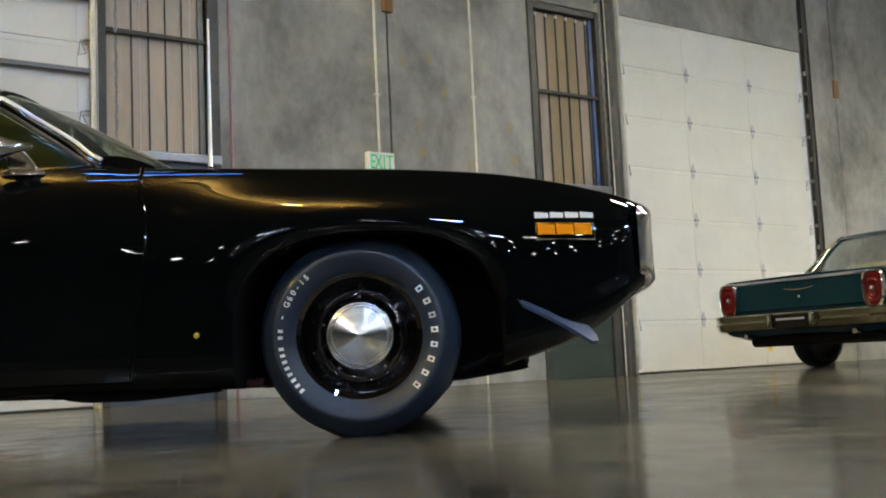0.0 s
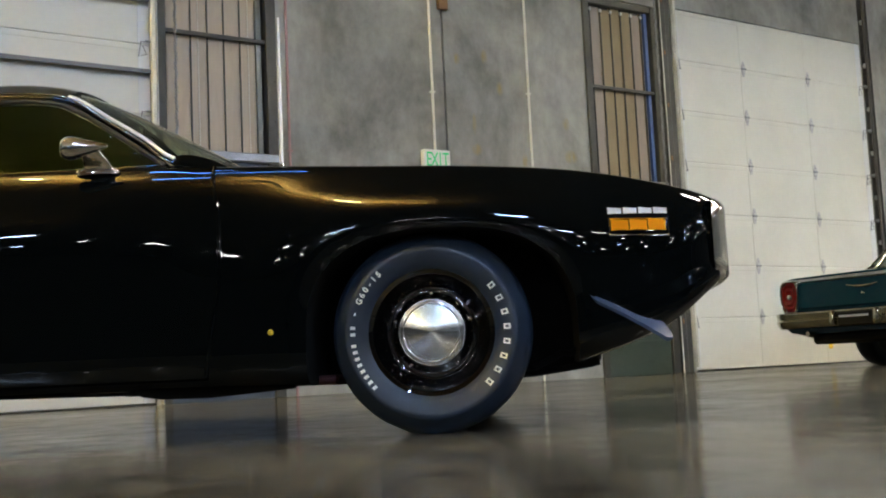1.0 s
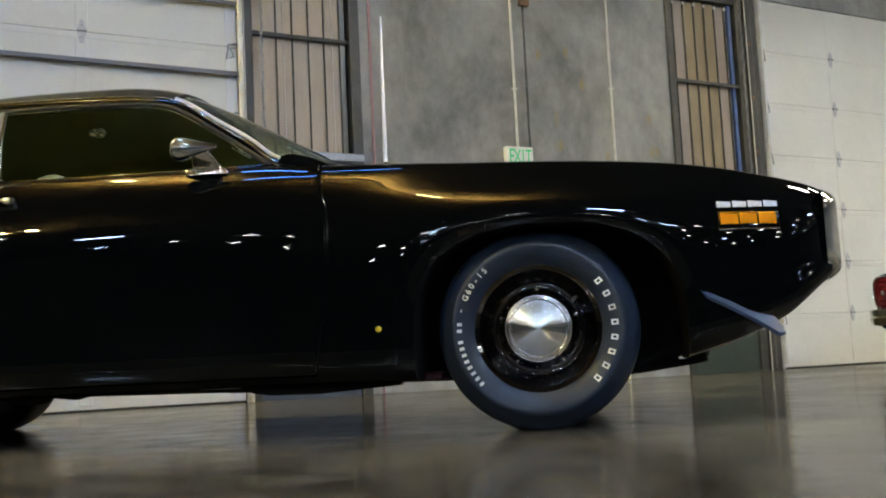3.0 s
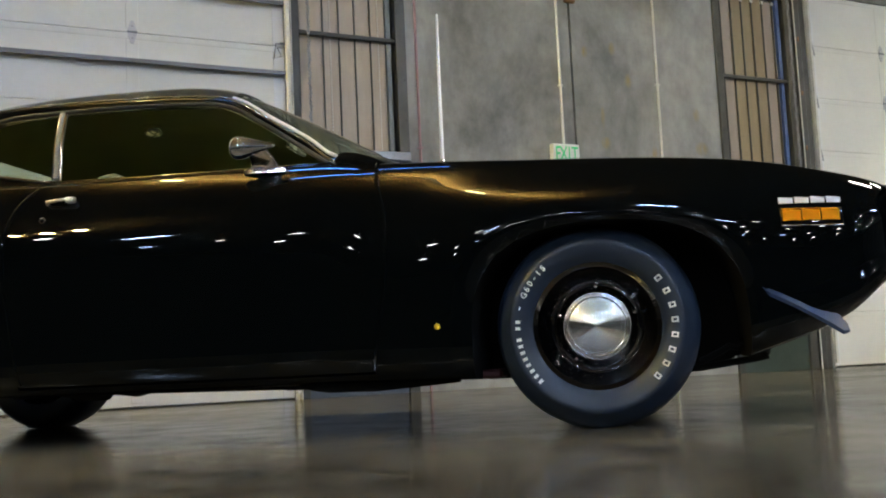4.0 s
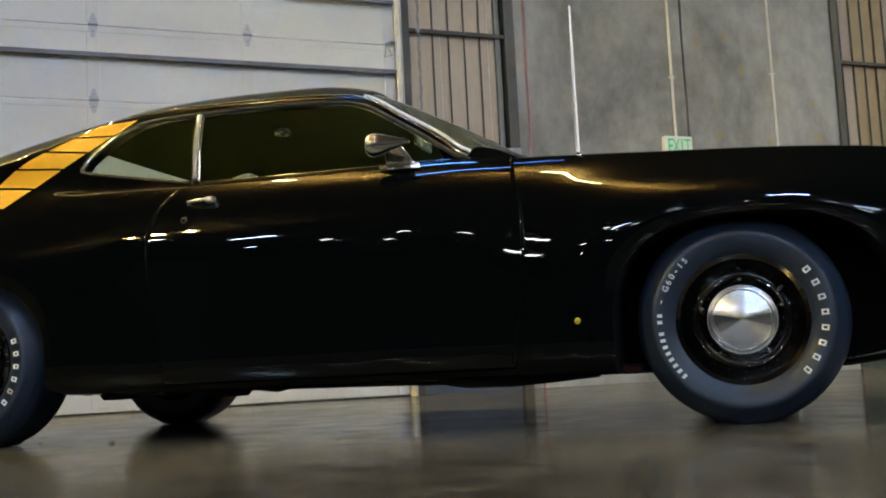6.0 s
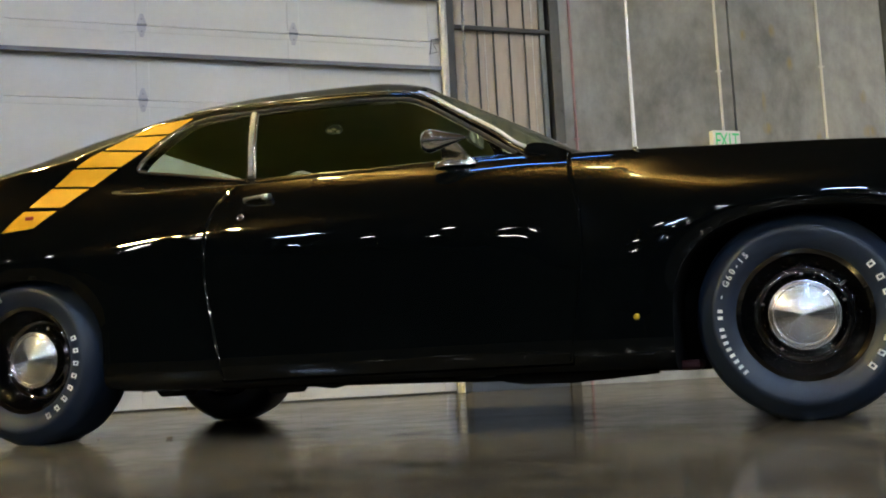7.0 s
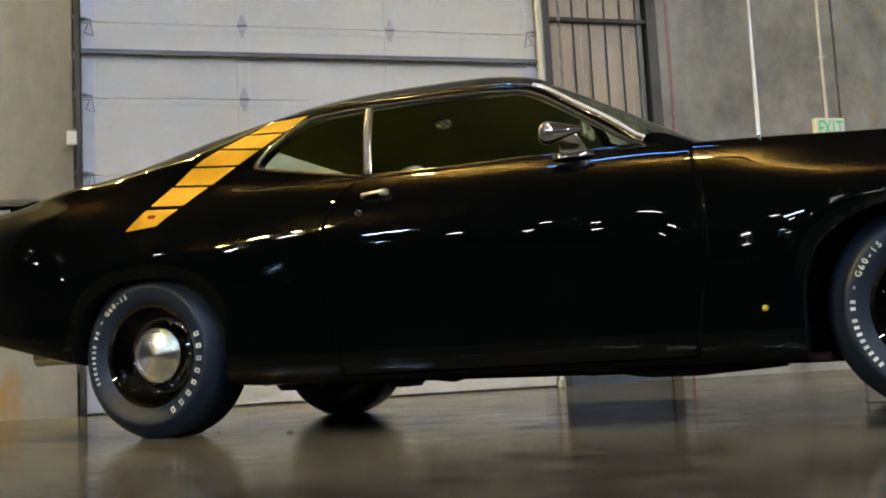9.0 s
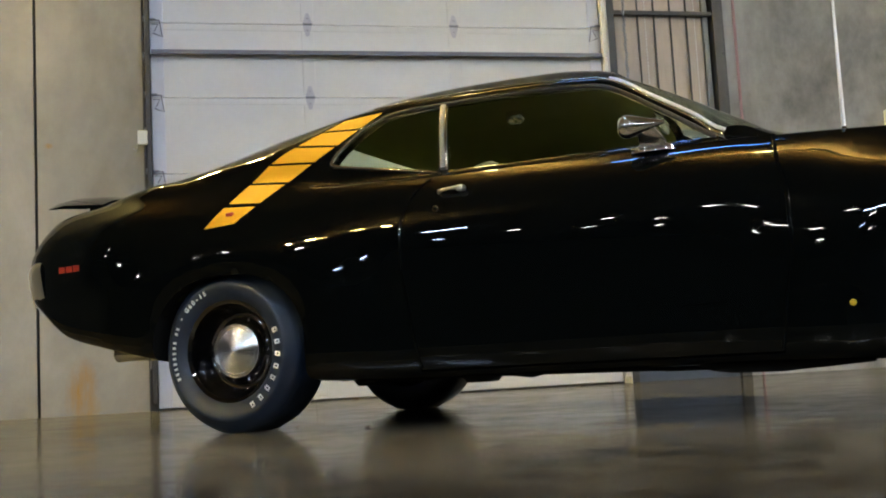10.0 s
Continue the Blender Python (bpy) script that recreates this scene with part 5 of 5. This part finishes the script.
part("rear_axle", tube(bmesh.new(), [(AXLE_R, -0.7, HUB_Z), (AXLE_R, -0.16, HUB_Z), (AXLE_R, -0.12, HUB_Z), (AXLE_R, 0.12, HUB_Z), (AXLE_R, 0.16, HUB_Z), (AXLE_R, 0.7, HUB_Z)], [0.04, 0.045, 0.12, 0.12, 0.045, 0.04], 14), UNDER, car, smooth=50)
for s in (-1, 1):
    bm = bmesh.new()
    box(bm, 1.30, 1.60, *sorted((s * 0.30, s * 0.62)), 0.20, 0.26, 0.02)
    tube(bm, [(2.03, s * 0.66, 0.212), (2.0, s * 0.66, 0.205), (1.80, s * 0.66, 0.180), (1.45, s * 0.60, 0.17)], 0.012, 8)
    box(bm, 1.955, 2.035, *sorted((s * 0.60, s * 0.70)), 0.205, 0.275, 0.015)
    tube(bm, [(1.96, s * 0.70, 0.262), (1.925, s * 0.70, 0.243), (1.90, s * 0.70, 0.250), (1.87, s * 0.70, 0.232), (1.80, s * 0.70, 0.20)], 0.012, 8)
    part("control_arm", bm, UNDER, car)
    part("wheel_splash_shield", boxed(1.00, 1.13, *sorted((s * 0.60, s * 0.80)), 0.176, 0.208, bevel=0.010), RED_PART, car, "dark red splash shield")
    low = [(-1.05, 0.220), (-0.96, 0.188), (-0.90, 0.200), (-0.875, 0.178), (-0.80, 0.186), (-0.46, 0.182), (-0.37, 0.163), (-0.336, 0.162), (-0.30, 0.180), (-0.24, 0.178), (-0.174, 0.169), (-0.118, 0.182), (0.42, 0.183), (0.48, 0.162), (0.54, 0.153), (0.706, 0.151), (0.85, 0.160), (0.992, 0.170), (1.0, 0.192)]
    bm = prism([(-1.05, 0.26)] + low + [(1.0, 0.26)], *sorted((s * 0.845, s * 0.885)))
    for f in bm.faces:
        f.material_index = 0
    part("rocker_strip", tube(bmesh.new(), [(-0.12, s * 0.90, 0.196), (0.2, s * 0.902, 0.193), (0.44, s * 0.90, 0.188)], 0.009, 8, 0.6), SATIN, car, "dull bright rocker strip", smooth=60)
    part("sill_flange", bm, UNDER, car)
for s in (-1, 1):
    # leaf spring hangers and brackets under the floor
    for u0, u1, z0 in ((-0.98, -0.86, 0.165), (-0.74, -0.66, 0.175), (-0.50, -0.38, 0.158)):
        part("spring_hanger", boxed(u0, u1, *sorted((s * 0.62, s * 0.78)), z0, 0.30, bevel=0.02), UNDER, car)
    bm = bmesh.new()
    tube(bm, [(-0.45, s * 0.62, 0.20), (-0.95, s * 0.60, 0.235), (-1.46, s * 0.58, 0.25), (-2.0, s * 0.58, 0.33)], 0.025, 8, 0.5)
    part("leaf_spring", bm, UNDER, car, smooth=60)
part("transmission_pan", boxed(0.1, 0.75, -0.22, 0.22, 0.155, 0.30, bevel=0.05, seg=2), UNDER, car)
part("oil_pan", boxed(0.95, 1.35, -0.20, 0.20, 0.165, 0.35, bevel=0.05, seg=2), UNDER, car)
part("front_crossmember", boxed(1.55, 1.75, -0.60, 0.60, 0.19, 0.28, bevel=0.03), UNDER, car)


# ---- the teal saloon parked by the right door ----
saloon = thing("saloon_car", "dark teal vintage saloon with chrome bumper and red tail lamps", "car", at=(6.66, 3.19, 0.0), turn=0.0)
# local: x forward from the rear bumper, y to the wall side
def saloon_section(u):
    k = min(max(u / 0.35, 0), 1)
    w = 0.93 + 0.05 * k
    if u > 4.3:
        w -= 0.08 * (u - 4.3)
    zs = 0.875 + 0.035 * k
    zb = 0.36 - 0.10 * min(max((u - 0.1) / 0.6, 0), 1)
    keys = [(0, zb), (w - 0.10, zb), (w - 0.03, zb + 0.05), (w, zb + 0.16), (w - 0.015, 0.66), (w - 0.005, 0.78), (w - 0.03, zs - 0.03), (w - 0.07, zs), (w - 0.3, zs + 0.012), (0, zs + 0.02)]
    return spline(keys, 4)


def saloon_hull(bm, us, fn):
    rings = []
    for u in us:
        h = fn(u)
        rings.append([bm.verts.new((u, y, z)) for y, z in h] + [bm.verts.new((u, -y, z)) for y, z in h[-2:0:-1]])
    n = len(rings[0])
    for a, c in zip(rings, rings[1:]):
        for k in range(n):
            bm.faces.new((a[k], a[(k + 1) % n], c[(k + 1) % n], c[k]))
    for r in (rings[0][::-1], rings[-1]):
        mid = bm.verts.new(sum((v.co for v in r), Vector()) / n)
        for k in range(n):
            bm.faces.new((r[k], r[(k + 1) % n], mid))
    bmesh.ops.recalc_face_normals(bm, faces=bm.faces[:])
    return bm


sb = part("body", saloon_hull(bmesh.new(), steps(0.12, 0.5, 8) + steps(0.6, 5.1, 30), saloon_section), [TEAL, DASH, UNDER], saloon, "dark teal paint")
cuts = []
for s in (-1, 1):
    for c in (1.40, 4.42):
        cuts.append(cutter(prism([(c + 0.37 * math.cos(a), 0.33 + 0.37 * math.sin(a)) for a in (math.pi * k / 20 for k in range(21))] + [(c - 0.38, 0.05), (c + 0.38, 0.05)], *sorted((s * 0.60, s * 1.2)), 2)))
carve(sb, cuts)


def cabin_section(u):
    t = u
    zt = smooth_curve([(0.95, 0.925), (1.12, 0.97), (1.58, 1.29), (1.80, 1.405), (2.2, 1.44), (2.9, 1.42), (3.15, 1.36), (3.75, 0.95)])(u)[0]
    yr = smooth_curve([(0.95, 0.80), (1.6, 0.66), (2.2, 0.64), (3.1, 0.66), (3.75, 0.80)])(u)[0]
    return spline([(0, 0.90), (0.84, 0.90), (0.845, 0.93), (0.5 * (0.845 + yr) + 0.02, 0.93 + 0.5 * (zt - 0.93)), (yr, zt - 0.03), (yr * 0.8, zt - 0.008), (0, zt)], 4)


cab = part("roof", saloon_hull(bmesh.new(), steps(1.06, 3.70, 40), cabin_section), [TEAL, LINER, UNDER], saloon, "dark teal roof")
def small_cabin(u):
    return [(y * 0.945, 0.92 + (z - 0.90) * 0.90) for y, z in cabin_section(u)]


cuts = [cutter(saloon_hull(bmesh.new(), steps(1.22, 3.56, 30), small_cabin))]
side = [(1.52, 0.985), (1.78, 1.27), (1.90, 1.325), (3.00, 1.31), (3.15, 1.27), (3.52, 0.985)]
cuts.append(cutter(prism(round_outline(side, 4), -1.2, 1.2, 0)))
bm = bmesh.new()
for a in (0,):
    box(bm, 0.9, 1.86, -0.60, 0.60, 0.965, 1.355)
cuts.append(cutter(bm))
bm = bmesh.new()
box(bm, 3.05, 3.9, -0.62, 0.62, 0.985, 1.325)
cuts.append(cutter(bm))
carve(cab, cuts)
SALOON_GLASS = glass("clear_glass", (0.80, 0.84, 0.80))
bm = bmesh.new()
g = [[bm.verts.new((u, f * 0.625, 0.0 + cabin_section(u)[-1][1] - 0.012 - 0.02 * f * f)) for f in steps(-1, 1, 8)] for u in steps(1.10, 1.84, 12)]
for a, c in zip(g, g[1:]):
    for k in range(8):
        bm.faces.new((a[k], a[k + 1], c[k + 1], c[k]))
bmesh.ops.solidify(bm, geom=bm.faces[:], thickness=0.005)
o = part("rear_window", bm, SALOON_GLASS, saloon, "clear rear window", smooth=50)
o.visible_shadow = False
# bright surround of the rear window
line = [(u, s * 0.635, cabin_section(u)[-1][1] - 0.02) for s, us in ((-1, steps(1.10, 1.82, 8)), (1, steps(1.82, 1.10, 8))) for u in us]
part("window_surround", tube(bmesh.new(), line, 0.014, 8), OLIVE_CHROME, saloon, "olive-toned chrome window surround", smooth=60)
for s in (-1, 1):
    line = [(u, s * (0.845 + (smooth_curve([(0.95, 0.80), (1.6, 0.66), (2.2, 0.64), (3.1, 0.66), (3.75, 0.80)])(u)[0] - 0.845) * 1.0 + 0.012), cabin_section(u)[16][1] + 0.002) for u in steps(1.0, 3.1, 16)]
    part("drip_rail", tube(bmesh.new(), line, 0.010, 8), OLIVE_CHROME, saloon, "olive-toned chrome drip rail", smooth=60)

# tail panel
part("deck_moulding", boxed(0.085, 0.15, -0.79, 0.79, 0.850, 0.884, bevel=0.008), CHROME, saloon, "chrome moulding along the deck edge")
part("tail_skin", boxed(0.09, 0.14, -0.72, 0.72, 0.585, 0.852, bevel=0.015), TEAL, saloon)
for s in (-1, 1):
    def oval(profile, wide, high, n=3.4):
        """A lathed form pressed into a tall rounded shape, facing the rear."""
        bm = lathe(bmesh.new(), profile, 40)
        for v in bm.verts:
            r, a = math.hypot(v.co.x, v.co.z), math.atan2(v.co.z, v.co.x)
            k = (abs(math.cos(a)) ** n + abs(math.sin(a)) ** n) ** (-1 / n)
            pinch = 1 - 0.16 * max(-math.sin(a), 0) * min(r, 1)
            v.co.x, v.co.z = wide * r * k * math.cos(a) * pinch, high * r * k * math.sin(a)
        bm.transform(Matrix.Translation((0.045, s * 0.80, 0.713)) @ Matrix.Rotation(radians(-90), 4, "Z"))
        return bm
    lamp = part("tail_lamp", oval([(0.80, 0.015), (0.86, -0.012), (0.93, -0.020), (0.98, -0.008), (1.0, 0.02), (1.0, 0.11)], 0.108, 0.168), CHROME, saloon, "chrome tail lamp bezel", smooth=50)
    part("lens", oval([(0.0, -0.002), (0.30, -0.004), (0.42, -0.012), (0.56, -0.004), (0.70, -0.012), (0.84, 0.004), (0.86, 0.03)], 0.106, 0.166), LENS_RED, lamp, "red tail lamp lens", smooth=35)
    part("lens_centre", oval([(0.0, -0.022), (0.16, -0.020), (0.25, -0.012), (0.27, 0.0)], 0.106, 0.106, 2.0), CHROME, lamp, "bright lens centre", smooth=40)
bm = bmesh.new()
tube(bm, [(0.085, y, 0.765 + 0.02 * (y / 0.17) ** 2) for y in steps(-0.17, 0.17, 10)], [0.006 + 0.007 * (1 - abs(k - 5) / 5) for k in range(11)], 8)
part("tail_emblem", bm, OLIVE_CHROME, saloon, "chrome wing emblem", smooth=60)
part("deck_lock", lathe(bmesh.new(), [(0, -0.012), (0.012, -0.01), (0.016, 0)], 16), OLIVE_CHROME, saloon, smooth=40).matrix_basis = pose(0.088, 0.0, 0.70, 0, 0, -90)
# rear bumper: wide blade with a lower middle bay
bm = bmesh.new()
rings = []
for y in steps(-0.98, 0.98, 40):
    f = abs(y) / 0.98
    back = 0.10 * max(f - 0.82, 0) ** 1.5 / 0.0764
    rings.append([bm.verts.new((u + back, y, z)) for u, z in ((0.06, 0.562), (0.0, 0.562), (-0.050, 0.553), (-0.058, 0.540), (-0.040, 0.490), (-0.057, 0.472), (-0.052, 0.456), (-0.010, 0.405), (0.05, 0.395), (0.07, 0.48))])
for a, c in zip(rings, rings[1:]):
    for k in range(10):
        bm.faces.new((a[k], a[(k + 1) % 10], c[(k + 1) % 10], c[k]))
bm.faces.new(rings[0]), bm.faces.new(rings[-1][::-1])
bmesh.ops.recalc_face_normals(bm, faces=bm.faces[:])
bumper = part("rear_bumper", bm, OLIVE_CHROME, saloon, "olive-toned chrome rear bumper", smooth=25)
# A dark block on the blade paints the shade of an open bay.
part("plate_bay", boxed(-0.072, 0.0, -0.19, 0.19, 0.400, 0.530, bevel=0.012), UNDER, bumper, "dark block for the shaded plate recess")
part("plate_bar", boxed(-0.080, -0.068, -0.16, 0.16, 0.478, 0.502, bevel=0.003), CHROME, bumper)
for s in (-1, 1):
    part("bumper_guard", boxed(-0.10, -0.03, s * 0.235 - 0.030, s * 0.235 + 0.030, 0.405, 0.55, bevel=0.02, seg=2), OLIVE_CHROME, bumper, smooth=50)
    bm = bmesh.new()
    tube(bm, [(0.02, s * 0.60, 0.345), (0.5, s * 0.58, 0.33)], 0.024, 12)
    part("exhaust_tip", bm, OLIVE_CHROME, saloon, smooth=60)
part("floor_pan", boxed(0.2, 4.9, -0.70, 0.70, 0.24, 0.36, bevel=0.03), UNDER, saloon)
part("fuel_tank", boxed(0.35, 0.95, -0.45, 0.45, 0.27, 0.40, bevel=0.04), UNDER, saloon)
part("axle", tube(bmesh.new(), [(1.40, -0.75, 0.33), (1.40, 0.75, 0.33)], 0.05, 10), UNDER, saloon)
WHEEL_DARK = material("dark_wheel_steel", (0.02, 0.02, 0.02), 0.4)
for s in (-1, 1):
    for c in (1.40, 4.42):
        w = part("wheel", lathe(bmesh.new(), [(0.16, -0.03), (0.19, -0.01), (0.195, 0.0), (0.195, 0.17), (0.0, 0.17), (0.0, -0.02), (0.16, -0.03)], 32), WHEEL_DARK, saloon, "dark steel wheel", smooth=40)
        w.matrix_basis = pose(c, s * 0.86, 0.335) @ (Matrix.Rotation(math.pi, 4, "Z") if s > 0 else Matrix())
        part("tyre", lathe(bmesh.new(), [(0.19, 0.0), (0.21, -0.02), (0.27, -0.03), (0.31, -0.012), (0.330, 0.02), (0.335, 0.05), (0.335, 0.13), (0.330, 0.16), (0.31, 0.19), (0.27, 0.20), (0.21, 0.19), (0.19, 0.17)], 48, closed=True), RUBBER, w, "black tyre", smooth=40)
part("seat", boxed(1.75, 1.95, -0.6, 0.6, 0.55, 1.02, bevel=0.06, seg=3), VINYL, saloon, smooth=50)

solo("door_tag", boxed(9.50, 9.57, WALL + 0.000, WALL + 0.008, 0.24, 0.36, bevel=0.002), YELLOW, "small yellow tag on the white door", "tag")


def dry_leaf(x, y, turn, size):
    bm = bmesh.new()
    rows = []
    for i in range(7):
        f = i / 6
        w = 0.42 * math.sin(math.pi * (0.06 + 0.9 * f)) ** 0.8
        rows.append([bm.verts.new((size * (f - 0.5), size * w * g, 0.002 + size * (0.10 + 0.22 * abs(g) * math.sin(3 * f + 1) + 0.12 * f))) for g in (-1, -0.4, 0.4, 1)])
    for a, c in zip(rows, rows[1:]):
        for k in range(3):
            bm.faces.new((a[k], a[k + 1], c[k + 1], c[k]))
    bmesh.ops.solidify(bm, geom=bm.faces[:], thickness=0.0008)
    low = min(v.co.z for v in bm.verts)
    bmesh.ops.translate(bm, verts=bm.verts[:], vec=(0, 0, -low))
    ob = solo("dry_leaf", bm, LEAF, "small curled brown dry leaf on the concrete floor", "leaf", group="dry leaves", smooth=60)
    ob.matrix_basis = pose(x, y, 0, 0, 0, turn)


for x, y, turn, size in ((-1.36, 5.62, 20, 0.055), (-1.85, 1.51, 75, 0.03), (-2.10, 1.90, 140, 0.02)):
    dry_leaf(x, y, turn, size)
